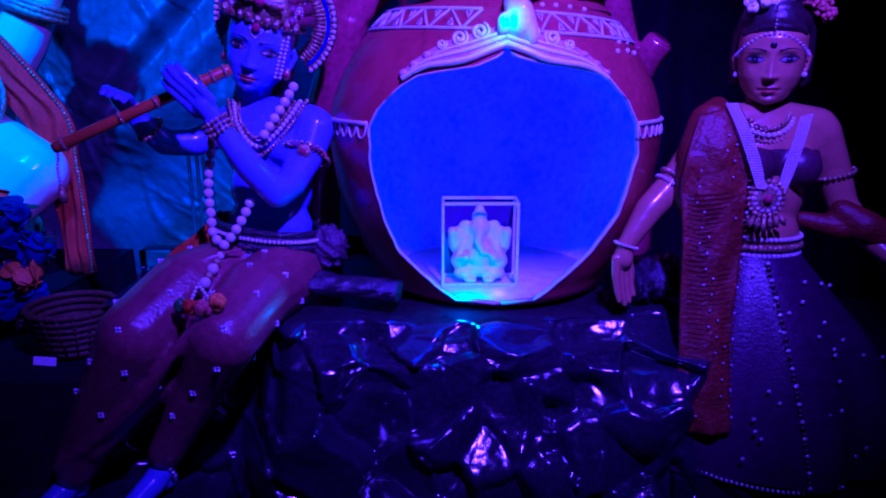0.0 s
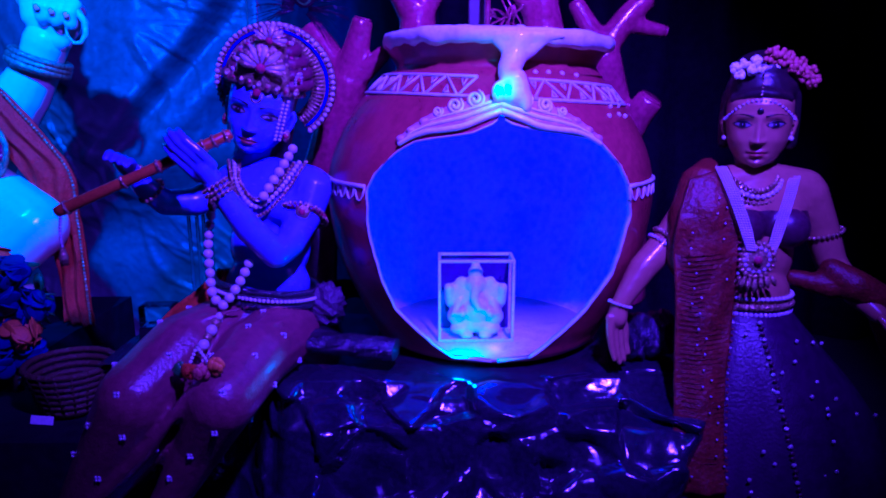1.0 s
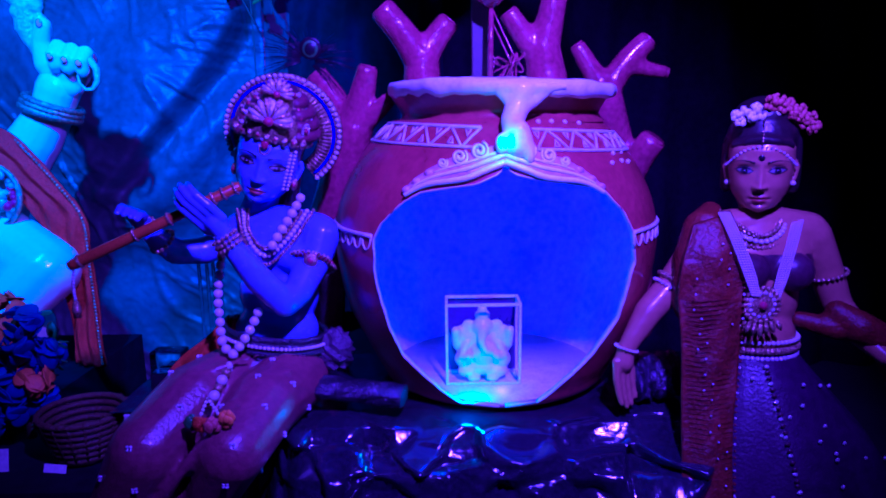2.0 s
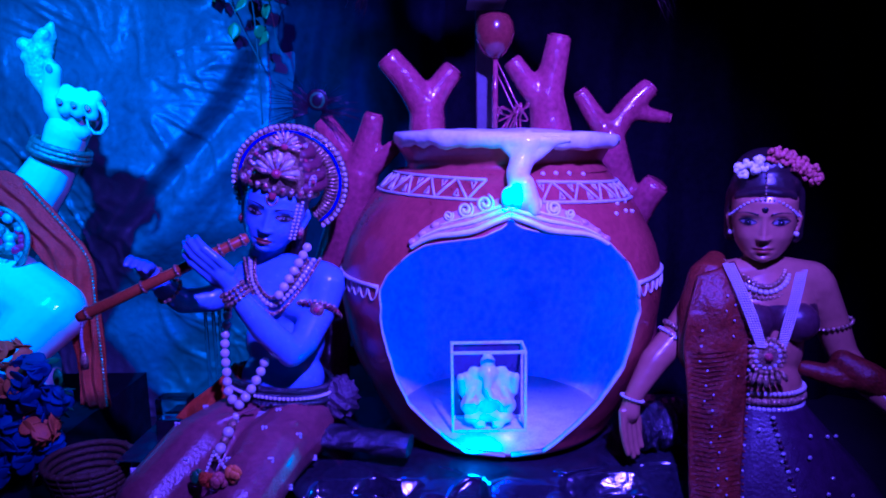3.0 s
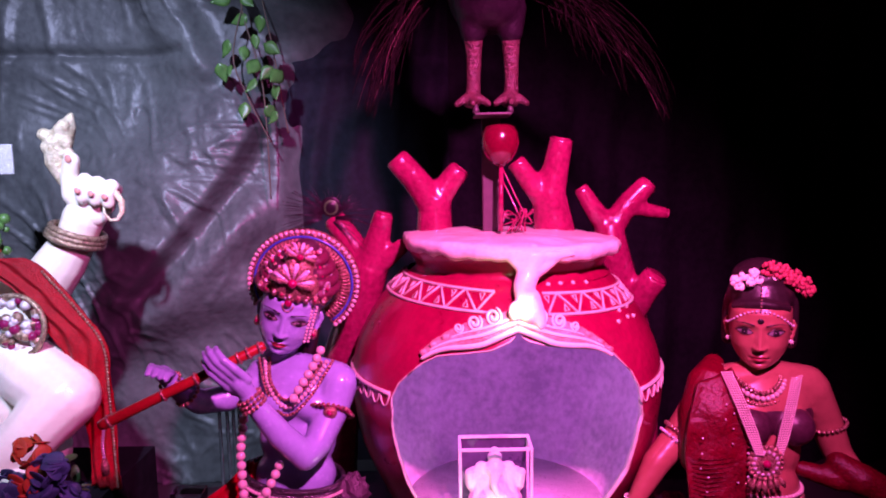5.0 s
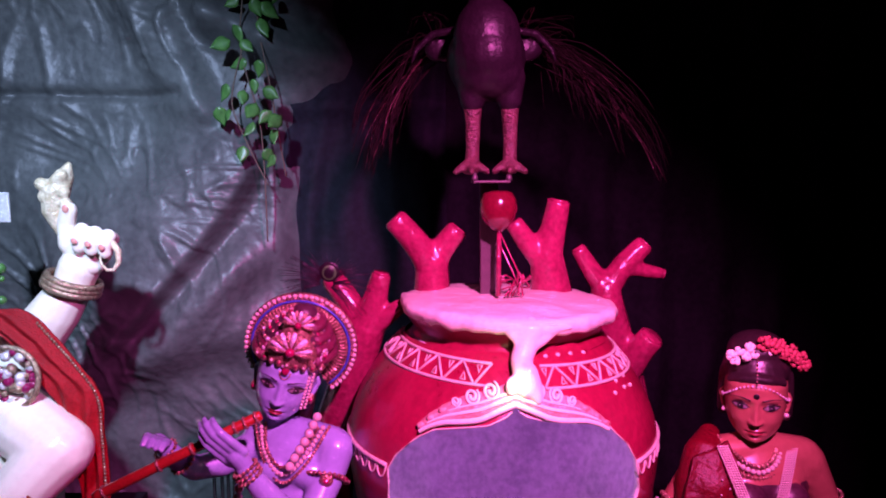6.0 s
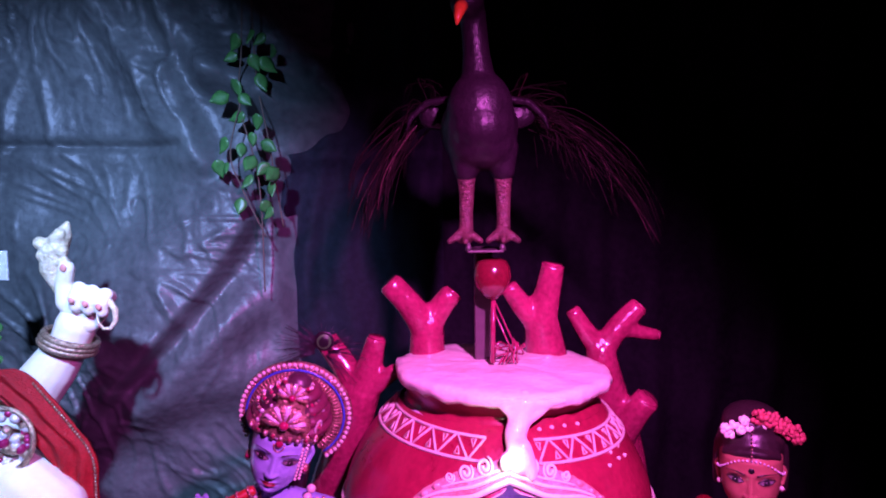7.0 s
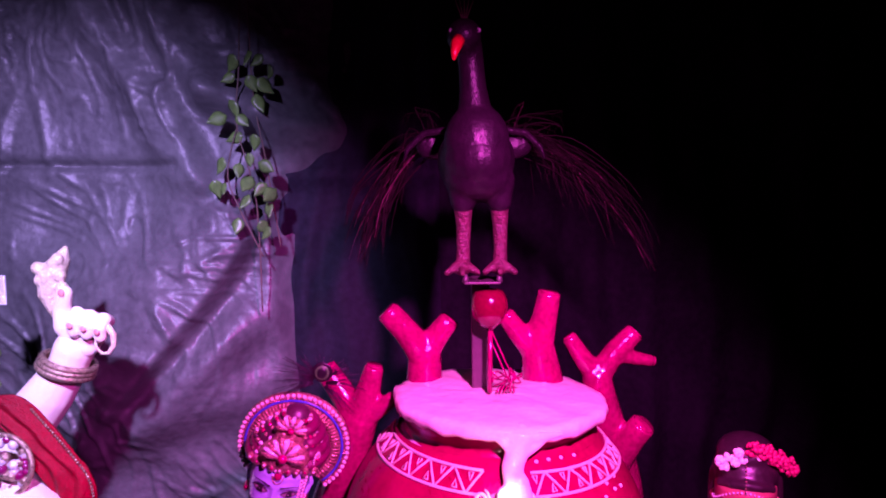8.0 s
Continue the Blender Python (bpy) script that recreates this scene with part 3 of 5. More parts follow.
branch("tree_branch", [[(0.78, 2.72, 0.60, 0.10), (0.74, 2.64, 1.05, 0.09), (0.66, 2.53, 1.33, 0.078), (0.60, 2.45, 1.52, 0.065), (0.585, 2.45, 1.62, 0.055)],
                       [(0.59, 2.45, 1.60, 0.05), (0.66, 2.45, 1.70, 0.044), (0.735, 2.45, 1.775, 0.04)],
                       [(0.585, 2.45, 1.60, 0.045), (0.53, 2.45, 1.68, 0.038), (0.478, 2.45, 1.762, 0.03)],
                       [(0.67, 2.45, 1.69, 0.035), (0.74, 2.45, 1.672, 0.028), (0.808, 2.45, 1.66, 0.022)],
                       [(0.67, 2.50, 1.25, 0.07), (0.71, 2.44, 1.35, 0.056), (0.755, 2.40, 1.43, 0.05)]], LB)
branch("tree_branch", [[(-0.52, 2.58, 0.60, 0.10), (-0.47, 2.50, 1.0, 0.09), (-0.375, 2.40, 1.30, 0.078), (-0.31, 2.36, 1.50, 0.068)],
                       [(-0.32, 2.36, 1.48, 0.06), (-0.285, 2.34, 1.58, 0.048), (-0.256, 2.33, 1.69, 0.036)],
                       [(-0.32, 2.36, 1.45, 0.06), (-0.38, 2.38, 1.57, 0.05), (-0.45, 2.40, 1.665, 0.046)],
                       [(-0.31, 2.36, 1.48, 0.05), (-0.24, 2.33, 1.53, 0.035), (-0.18, 2.30, 1.58, 0.028)]], LB)


# ---------------------------------------------------------------- shrine figure in its case
def case():
    root = empty("acrylic_case", (0.118, 2.10, 0.652), "clear acrylic case with pale edges standing in the pot", "case")
    x0, x1, y0, y1, z0, z1 = 0.0, 0.236, 2.03, 2.14, 0.653, 0.925
    w = 0.009
    for x in (x0, x1):
        for y in (y0, y1):
            b = Bag()
            b.box((x, y, (z0 + z1) / 2), (w, w, z1 - z0), WHITE, bevel=0.001)
            b.mesh("upright", root)
    for z in (z0 + w / 2, z1 - w / 2):
        for y in (y0, y1):
            b = Bag()
            b.box(((x0 + x1) / 2, y, z), (x1 - x0 - w, w, w), WHITE, bevel=0.001)
            b.mesh("rail", root)
        for x in (x0, x1):
            b = Bag()
            b.box((x, (y0 + y1) / 2, z), (w, y1 - y0 - w, w), WHITE, bevel=0.001)
            b.mesh("rail", root)
    b = Bag()
    b.box(((x0 + x1) / 2, y1 + 0.007, (z0 + z1) / 2), (x1 - x0, 0.003, z1 - z0), mat("case_back", (0.10, 0.08, 0.16), 0.3), bevel=0)
    b.mesh("back_panel", root, "dark backing panel")
    cx, cy = 0.118, 2.085
    b = Bag()
    S = [ball((cx, cy, 0.695), (0.075, 0.042, 0.028)), ball((cx - 0.045, cy - 0.012, 0.685), (0.04, 0.032, 0.022)), ball((cx + 0.045, cy - 0.012, 0.685), (0.04, 0.032, 0.022)),
         ball((cx, cy - 0.005, 0.745), (0.048, 0.042, 0.048)), ball((cx, cy + 0.005, 0.79), (0.062, 0.028, 0.038)), ball((cx, cy - 0.005, 0.835), (0.034, 0.032, 0.034)),
         ball((cx, cy, 0.872), (0.026, 0.024, 0.02)), ball((cx, cy, 0.893), (0.016, 0.016, 0.014)),
         ball((cx - 0.046, cy, 0.832), (0.024, 0.010, 0.028)), ball((cx + 0.046, cy, 0.832), (0.024, 0.010, 0.028)),
         limb([(cx, cy - 0.03, 0.83, 0.017), (cx - 0.006, cy - 0.045, 0.795, 0.014), (cx + 0.008, cy - 0.05, 0.765, 0.012), (cx + 0.025, cy - 0.045, 0.76, 0.010)])]
    for s in (-1, 1):
        S += [ball((cx + s * 0.068, cy + 0.004, 0.790), (0.036, 0.024, 0.048)), ball((cx + s * 0.060, cy - 0.006, 0.725), (0.034, 0.030, 0.030)), limb([(cx + s * 0.055, cy, 0.80, 0.018), (cx + s * 0.088, cy - 0.005, 0.775, 0.016), (cx + s * 0.088, cy - 0.02, 0.825, 0.016)]),
              limb([(cx + s * 0.05, cy - 0.01, 0.78, 0.016), (cx + s * 0.07, cy - 0.03, 0.735, 0.015), (cx + s * 0.045, cy - 0.045, 0.745, 0.013)]),
              ball((cx + s * 0.03, cy - 0.04, 0.668), (0.022, 0.014, 0.012))]
    b.flesh(S, MARBLE, 0.0045, 4)
    tagged(b.mesh("seated_statuette"), "small cream resin statuette seated inside the acrylic case", "statuette")


case()


# ---------------------------------------------------------------- statues
FACE_W = [(-0.119, 0.010), (-0.115, 0.024), (-0.106, 0.043), (-0.090, 0.059), (-0.070, 0.071), (-0.045, 0.079), (-0.015, 0.083), (0.02, 0.086), (0.055, 0.085), (0.085, 0.074), (0.105, 0.056), (0.122, 0.030), (0.130, 0.008)]
FACE_F = [(-0.119, 0.052), (-0.115, 0.063), (-0.106, 0.073), (-0.090, 0.079), (-0.070, 0.082), (-0.045, 0.085), (-0.015, 0.088), (0.02, 0.092), (0.055, 0.090), (0.085, 0.075), (0.105, 0.056), (0.122, 0.030), (0.130, 0.008)]


def bell(x, z, cx, cz, sx, sz):
    return math.exp(-((x - cx) / sx) ** 2 - ((z - cz) / sz) ** 2)


def face_y(x, z):
    """The front of a head at x and z, with its modelled features."""
    w, d = along(FACE_W, z), along(FACE_F, z)
    k = min(0.9995, abs(x) / w)
    y = -d * (1 - k ** 2.3) ** 0.5
    a = abs(x)
    down = max(0, min(1, (0.012 - z) / 0.056))
    ridge = (0.005 + 0.018 * down ** 1.3) * (1 if z > -0.045 else math.exp(-((z + 0.045) / 0.0045) ** 2)) * math.exp(-((z - 0.004) / 0.016) ** 2 if z > 0.004 else 0)
    y -= ridge * math.exp(-(x / (0.0075 + 0.004 * down)) ** 2)
    y -= 0.009 * bell(a, z, 0.0125, -0.043, 0.0065, 0.0065)
    y += 0.0085 * bell(a, z, 0.039, 0.006, 0.022, 0.014) + 0.003 * bell(a, z, 0.017, 0.002, 0.008, 0.012)
    y -= 0.0065 * bell(a, z, 0.041, -0.001, 0.018, 0.0085)
    y -= 0.003 * bell(a, z, 0.036, 0.024, 0.026, 0.008)
    y -= 0.005 * bell(a, z, 0.044, -0.042, 0.020, 0.022)
    y -= 0.0075 * bell(x, z, 0, -0.0705, 0.017, 0.0052) + 0.0085 * bell(x, z, 0, -0.0815, 0.0135, 0.0055)
    y += 0.0035 * bell(x, z, 0, -0.0757, 0.020, 0.0018) + 0.003 * bell(a, z, 0.024, -0.076, 0.005, 0.006)
    y += 0.004 * bell(x, z, 0, -0.0915, 0.018, 0.005) - 0.006 * bell(x, z, 0, -0.104, 0.015, 0.010)
    y += 0.0018 * bell(x, z, 0, -0.060, 0.003, 0.006)
    return y


def head(b, m, skin):
    """A painted head in its own frame: face towards -y, eyes at z = 0."""
    nz, na = 104, 132
    v, f = [], []
    for i in range(nz):
        z = -0.119 + 0.249 * (0.5 - 0.5 * math.cos(math.pi * i / (nz - 1)))
        w, d = along(FACE_W, z), along(FACE_F, z)
        for j in range(na):
            t = 2 * math.pi * j / na
            x = w * 0.9995 * math.sin(t)
            v.append((x, face_y(x, z) if math.cos(t) > 0 else -1.12 * d * math.cos(t), z))
    for i in range(nz - 1):
        for j in range(na):
            a, c = i * na + j, i * na + (j + 1) % na
            f.append([a, c, c + na, a + na])
    f += [list(range(na))[::-1], [(nz - 1) * na + j for j in range(na)]]
    b.add(v, f, skin, m)
    b.flesh([limb([(0, 0.022, -0.05, 0.054), (0, 0.028, -0.13, 0.050), (0, 0.038, -0.20, 0.060)])] +
            [limb([(s * 0.085, 0.014, 0.016, 0.009), (s * 0.090, 0.020, 0.0, 0.011), (s * 0.087, 0.016, -0.022, 0.009), (s * 0.084, 0.010, -0.036, 0.008)]) for s in (-1, 1)], skin, 0.0045, 4, m)

    def patch(top, low, x0, x1, out, material, n=13, r=5):
        """Paint between two edges, lying on the face."""
        q, g = [], []
        for i in range(n):
            k = i / (n - 1)
            x = x0 + (x1 - x0) * k
            for j in range(r):
                z = top(k) + (low(k) - top(k)) * j / (r - 1)
                q.append((x, face_y(x, z) - out, z))
        for i in range(n - 1):
            for j in range(r - 1):
                a = i * r + j
                g.append([a, a + 1, a + r + 1, a + r])
        b.add(q, g, material, m)

    def stroke(pts, out, material):
        b.tube([(x, face_y(x, z) - out, z, r) for x, z, r in pts], material, 6, m, squash=(1, 1))

    for s in (-1, 1):
        up = lambda k: -0.0005 + 0.0082 * math.sin(math.pi * k) ** 0.8 + 0.0030 * k
        lo = lambda k: -0.0005 - 0.0068 * math.sin(math.pi * k) ** 0.9 + 0.0030 * k
        patch(up, lo, s * 0.019, s * 0.062, 0.0006, EYE_WHITE)
        disc = lambda k: 0.0088 * math.sqrt(max(0, 1 - (2 * k - 1) ** 2))
        patch(lambda k: min(0.0072, disc(k)), lambda k: max(-0.0060, -disc(k)), s * 0.0325, s * 0.0500, 0.0011, DARK)
        stroke([(s * (0.017 + 0.049 * k / 10), up(k / 10) + 0.0006, 0.0009 + 0.0016 * math.sin(math.pi * k / 10)) for k in range(11)], 0.0008, DARK)
        stroke([(s * (0.019 + 0.044 * k / 10), lo(k / 10), 0.0011) for k in range(11)], 0.0006, DARK)
        stroke([(s * (0.021 + 0.040 * k / 10), up(k / 10) + 0.0062, 0.0006) for k in range(11)], 0.0002, DARK)
        stroke([(s * (0.015 + 0.058 * k / 10), 0.0205 + 0.0095 * math.sin(math.pi * (0.08 + 0.72 * k / 10)) - 0.005 * (k / 10) ** 2, 0.0026 * (1 - 0.8 * k / 10)) for k in range(11)], -0.0006, DARK)
        # the eye's glint, put in as a raised white dot on the iris
        b.ball((s * 0.0405, face_y(s * 0.0405, 0.002) - 0.0014, 0.0025), 0.0012, WHITE, m, seg=6, rings=4)
        b.ball((s * 0.007, face_y(s * 0.007, -0.0485) + 0.0006, -0.0490), (0.0032, 0.002, 0.0016), DARK, m, seg=8, rings=5)
    bow = lambda k: -0.0755 + (0.0085 - 0.0022 * math.exp(-((k - 0.5) / 0.07) ** 2)) * math.sin(math.pi * k) ** 0.75
    mid = lambda k: -0.0755
    under = lambda k: -0.0755 - 0.0112 * math.sin(math.pi * k) ** 1.1
    patch(bow, mid, -0.026, 0.026, 0.0006, LIP, 21)
    patch(mid, under, -0.024, 0.024, 0.0006, LIP, 21)
    stroke([(-0.027 + 0.054 * k / 12, -0.0757 + 0.0018 * (abs(k - 6) / 6) ** 2, 0.0009) for k in range(13)], 0.0002, DARK)


def belt(b, c, rx, ry, rise, w, material, n=44, beads=False):
    """A course round the waist, rising by rise from one side to the other."""
    pts = [(c[0] + rx * math.cos(2 * math.pi * k / n), c[1] + ry * math.sin(2 * math.pi * k / n), c[2] + rise * math.cos(2 * math.pi * k / n)) for k in range(n + (0 if beads else 1))]
    if beads:
        for p in pts:
            b.ball(p, w, material, seg=8, rings=5)
    else:
        b.tube([(*p, w) for p in pts], material, 8, caps=False)


def chain(b, pts, r, material, gap=2.0, seg=8):
    """Beads strung along a smooth line."""
    P = [Vector(p) for p in spline(pts, 14)]
    need = 0.0
    for p, q in zip(P, P[1:]):
        l = (q - p).length
        while need <= l:
            b.ball(p + (q - p) * (need / l if l else 0), r, material, seg=seg, rings=6)
            need += gap * r
        need -= l


def ring(b, c, axis, r, w, material, n=24, flat=1.0):
    """A bangle or belt round an axis."""
    q = Vector(axis).normalized().to_track_quat("Z", "Y").to_matrix()
    pts = [Vector(c) + q @ Vector((r * math.cos(2 * math.pi * k / n), r * flat * math.sin(2 * math.pi * k / n), 0)) for k in range(n + 1)]
    b.tube([(*p, w) for p in pts], material, 8, caps=False)


def beaded_ring(b, c, axis, r, w, material, n=20, flat=1.0):
    q = Vector(axis).normalized().to_track_quat("Z", "Y").to_matrix()
    for k in range(n):
        t = 2 * math.pi * k / n
        b.ball(Vector(c) + q @ Vector((r * math.cos(t), r * flat * math.sin(t), 0)), w, material, seg=8, rings=6)


def hand(palm, way, across, fingers, size=1.0, curl=0.0, thumb=1):
    """Shapes of a hand: palm centre, the way the fingers point, the way across the knuckles."""
    p, w, a = Vector(palm), Vector(way).normalized(), Vector(across).normalized()
    nrm = w.cross(a).normalized()
    S = []
    for k in range(4):
        o = (k - 1.5) * 0.019 * size
        st = p + w * 0.03 * size + a * o
        ln = (0.062, 0.074, 0.07, 0.055)[k] * size * fingers
        mid = st + w * ln * 0.55 + nrm * curl * 0.012
        tip = st + w * ln * (1 - abs(curl) * 0.3) + nrm * curl * 0.040
        S.append(limb([(*(p + a * o * 0.8 - w * 0.02 * size), 0.0125 * size), (*st, 0.0115 * size), (*mid, 0.0098 * size), (*tip, 0.0075 * size)], 10))
    th = p + a * thumb * 0.035 * size
    S.append(limb([(*(p - w * 0.015 * size + a * thumb * 0.02 * size), 0.014 * size), (*(th + w * 0.015 * size), 0.011 * size), (*(th + w * 0.045 * size + nrm * curl * 0.01), 0.008 * size)], 10))
    return S


def sheet(b, rows, material, n=40, thick=0.006, wave=0.0, freq=30):
    """Cloth between two edges: rows of (left point, right point), from top to bottom."""
    L = spline([r[0] for r in rows], 8)
    R = spline([r[1] for r in rows], 8)
    v, f = [], []
    for k in (0, 1):
        for i, (p, q) in enumerate(zip(L, R)):
            p, q = Vector(p), Vector(q)
            for j in range(n):
                t = j / (n - 1)
                c = p.lerp(q, t)
                c.y += -0.05 * math.sin(math.pi * t) * (p - q).length + wave * math.sin(freq * t + 2 * N(i * 0.15, 1, 2)) + 0.006 * N(c.x, c.y, c.z, 22) + k * thick
                v.append(c)
    m = len(L)
    for k in (0, 1):
        o = k * m * n
        for i in range(m - 1):
            for j in range(n - 1):
                a = o + i * n + j
                f.append([a, a + 1, a + n + 1, a + n])
    o = m * n
    for i in range(m - 1):
        for j in (0, n - 1):
            a = i * n + j
            f.append([a, a + n, a + n + o, a + o])
    for j in range(n - 1):
        for i in (0, m - 1):
            a = i * n + j
            f.append([a, a + 1, a + 1 + o, a + o])
    b.add(v, f, material)


# head frame: turned a little to the viewer's left and leaning to the other side
FLUTIST = pose(-0.548, 2.062, 1.388, 7, 17, 4)


def flute_player():
    b = Bag()
    H = FLUTIST @ Matrix.Diagonal((1.12, 1.08, 1.07, 1))
    head(b, H, SKIN)
    # torso and arms
    S = [ball((-0.525, 2.07, 1.09), (0.155, 0.10, 0.13), 20, 14), ball((-0.535, 2.05, 0.97), (0.128, 0.092, 0.13), 20, 14), ball((-0.545, 2.03, 0.85), (0.135, 0.098, 0.10), 20, 14),
         limb([(-0.66, 2.10, 1.175, 0.05), (-0.525, 2.08, 1.19, 0.058), (-0.40, 2.05, 1.165, 0.058)]), ball((-0.585, 1.99, 1.10), (0.06, 0.035, 0.045)), ball((-0.475, 1.985, 1.095), (0.06, 0.035, 0.045)),
         limb([(-0.39, 2.04, 1.155, 0.062), (-0.41, 2.0, 1.08, 0.054), (-0.445, 1.91, 1.0, 0.045), (-0.475, 1.87, 0.98, 0.043)]),
         limb([(-0.475, 1.87, 0.982, 0.043), (-0.54, 1.845, 1.06, 0.041), (-0.60, 1.825, 1.155, 0.031), (-0.63, 1.82, 1.205, 0.027)]),
         limb([(-0.67, 2.09, 1.15, 0.052), (-0.76, 2.04, 1.11, 0.045), (-0.83, 1.99, 1.115, 0.040)]), limb([(-0.83, 1.99, 1.115, 0.040), (-0.87, 1.94, 1.17, 0.034), (-0.895, 1.91, 1.225, 0.027)])]
    b.flesh(S, SKIN, 0.0075, 5)
    near = []
    for k in range(4):
        o = Vector((0.0155, -0.004, 0.0125)) * (k - 1.5)
        ln = (0.86, 0.98, 1.0, 0.90)[k]
        pts = [(-0.640, 1.812, 1.225), (-0.672, 1.790, 1.268), (-0.705, 1.785, 1.300), (-0.728, 1.800, 1.322), (-0.742, 1.825, 1.330)]
        base = Vector(pts[0]) + o
        near.append(limb([(*(base + (Vector(p) - Vector(pts[0])) * ln), r) for p, r in zip(pts, (0.0135, 0.0130, 0.0115, 0.0100, 0.0080))], 10))
    near += [ball((-0.645, 1.812, 1.232), (0.036, 0.022, 0.040)), limb([(-0.622, 1.822, 1.195, 0.026), (-0.642, 1.812, 1.232, 0.030)]),
             limb([(-0.660, 1.820, 1.215, 0.014), (-0.690, 1.835, 1.240, 0.012), (-0.708, 1.845, 1.262, 0.009)])]
    b.flesh(near, SKIN, 0.0036, 2)
    b.flesh(hand((-0.905, 1.895, 1.25), (0.30, -0.8, 0.35), (-0.75, -0.2, 0.35), 0.62, 1.0, 0.7, -1) + [limb([(-0.89, 1.915, 1.215, 0.025), (-0.905, 1.90, 1.24, 0.026)])], SKIN, 0.0038, 2)
    # dhoti over the hanging legs
    S = [ball((-0.55, 2.0, 0.735), (0.16, 0.13, 0.10), 18, 12),
         limb([(-0.63, 1.95, 0.730, 0.112), (-0.73, 1.78, 0.715, 0.112), (-0.805, 1.63, 0.645, 0.100)]), limb([(-0.805, 1.63, 0.645, 0.100), (-0.90, 1.66, 0.48, 0.088), (-1.00, 1.68, 0.32, 0.070), (-1.06, 1.69, 0.215, 0.062)]),
         limb([(-0.48, 1.95, 0.72, 0.108), (-0.53, 1.78, 0.705, 0.105), (-0.575, 1.62, 0.640, 0.092)]), limb([(-0.575, 1.62, 0.640, 0.092), (-0.66, 1.665, 0.49, 0.072), (-0.755, 1.69, 0.33, 0.054), (-0.80, 1.70, 0.255, 0.050)]),
         limb([(-0.66, 1.74, 0.64, 0.075), (-0.79, 1.68, 0.50, 0.060), (-0.98, 1.66, 0.30, 0.045)])]
    # gathered folds that sweep from the lap to the far ankle
    for k in range(6):
        t = k / 5
        S.append(limb(spline([(-0.605, 1.66, 0.735 - 0.01 * t, 0.010), (-0.66 - 0.03 * t, 1.585 + 0.01 * t, 0.655 - 0.035 * t, 0.013), (-0.76 - 0.03 * t, 1.585 + 0.015 * t, 0.535 - 0.055 * t, 0.013), (-0.90 - 0.05 * t, 1.60 + 0.01 * t, 0.40 - 0.06 * t, 0.012), (-1.05 - 0.04 * t, 1.635, 0.30 - 0.06 * t, 0.010)], 4), 8))
    # creases over the thighs and shins
    for x, y, z, l in ((-0.60, 1.84, 0.83, 0.16), (-0.66, 1.80, 0.82, 0.17), (-0.50, 1.80, 0.80, 0.12), (-0.54, 1.72, 0.77, 0.13)):
        S.append(limb([(x + 0.05, y, z, 0.006), (x - l * 0.4, y - 0.05, z - 0.012, 0.008), (x - l, y - 0.06, z - 0.09, 0.006)], 8))
    first = len(b.v)
    b.flesh(S, DHOTI, 0.0085, 3)
    cloth = [Vector(p) for p in b.v[first:] if p[1] < 1.86 and p[2] > 0.40]
    for p, q in (((-0.815, 1.70, 0.20), (-0.875, 1.58, 0.14)), ((-1.075, 1.69, 0.175), (-1.12, 1.57, 0.13))):
        b.flesh([limb([(*p, 0.036), (p[0] - 0.02, p[1] - 0.03, p[2] - 0.03, 0.036), (*q, 0.028)]), ball((p[0], p[1] + 0.02, p[2] - 0.045), (0.03, 0.035, 0.03))] +
                [limb([(q[0] + 0.012 * (k - 2), q[1], q[2] - 0.004, 0.010), (q[0] + 0.014 * (k - 2) - 0.01, q[1] - 0.03, q[2] - 0.012, 0.008)], 8) for k in range(5)], SKIN, 0.006, 4)
        beaded_ring(b, p, (Vector(q) - Vector(p)), 0.043, 0.006, SILVER, 16)
    # sequins sewn on the dhoti
    rnd = random.Random(12)
    sewn = []
    for p in rnd.sample(cloth, len(cloth)):
        if all((p - q).length > 0.095 for q in sewn):
            sewn.append(p)
    for c in sewn:
        for k in range(4):
            t = math.pi / 4 + k * math.pi / 2
            b.ball((c[0] + 0.006 * math.cos(t), c[1], c[2] + 0.006 * math.sin(t)), 0.0052, SILVER, seg=8, rings=5)
    # belt with three jewelled courses, and the hanging sash
    for z, w, k in ((0.862, 0.010, GLITTER), (0.842, 0.013, GLITTER), (0.820, 0.013, GLITTER), (0.800, 0.009, GLITTER)):
        belt(b, (-0.543, 2.01, z), 0.158, 0.128, -0.022, w, k)
    belt(b, (-0.543, 2.006, 0.842), 0.168, 0.138, -0.022, 0.0062, PEARL, 84, True)
    belt(b, (-0.543, 2.006, 0.820), 0.168, 0.138, -0.022, 0.0055, GLITTER, 70, True)
    sheet(b, [((-0.60, 1.875, 0.80), (-0.54, 1.87, 0.80)), ((-0.605, 1.80, 0.775), (-0.55, 1.79, 0.775)), ((-0.605, 1.68, 0.735), (-0.56, 1.67, 0.735))], SILVER, 10)
    # bangles, armlets, anklets
    d = (-0.06, -0.01, 0.10)
    for k in range(3):
        beaded_ring(b, (-0.607 - 0.007 * k, 1.824, 1.160 + 0.013 * k), d, 0.036, 0.0065, GOLD, 16)
    beaded_ring(b, (-0.855, 1.955, 1.155), (-0.3, -0.4, 0.5), 0.040, 0.007, GOLD, 16)
    beaded_ring(b, (-0.89, 1.915, 1.21), (-0.2, -0.3, 0.5), 0.033, 0.006, GOLD, 14)
    for o in (-0.012, 0.0, 0.012):
        beaded_ring(b, (-0.412 - o * 0.3, 1.995 - o, 1.075 + o), (0.1, 0.5, 0.75), 0.062, 0.0065, GOLD if o else RUBY, 24)
    b.ball((-0.405, 1.935, 1.095), (0.022, 0.014, 0.022), GOLD)
    b.ball((-0.405, 1.924, 1.095), (0.010, 0.008, 0.010), RUBY)
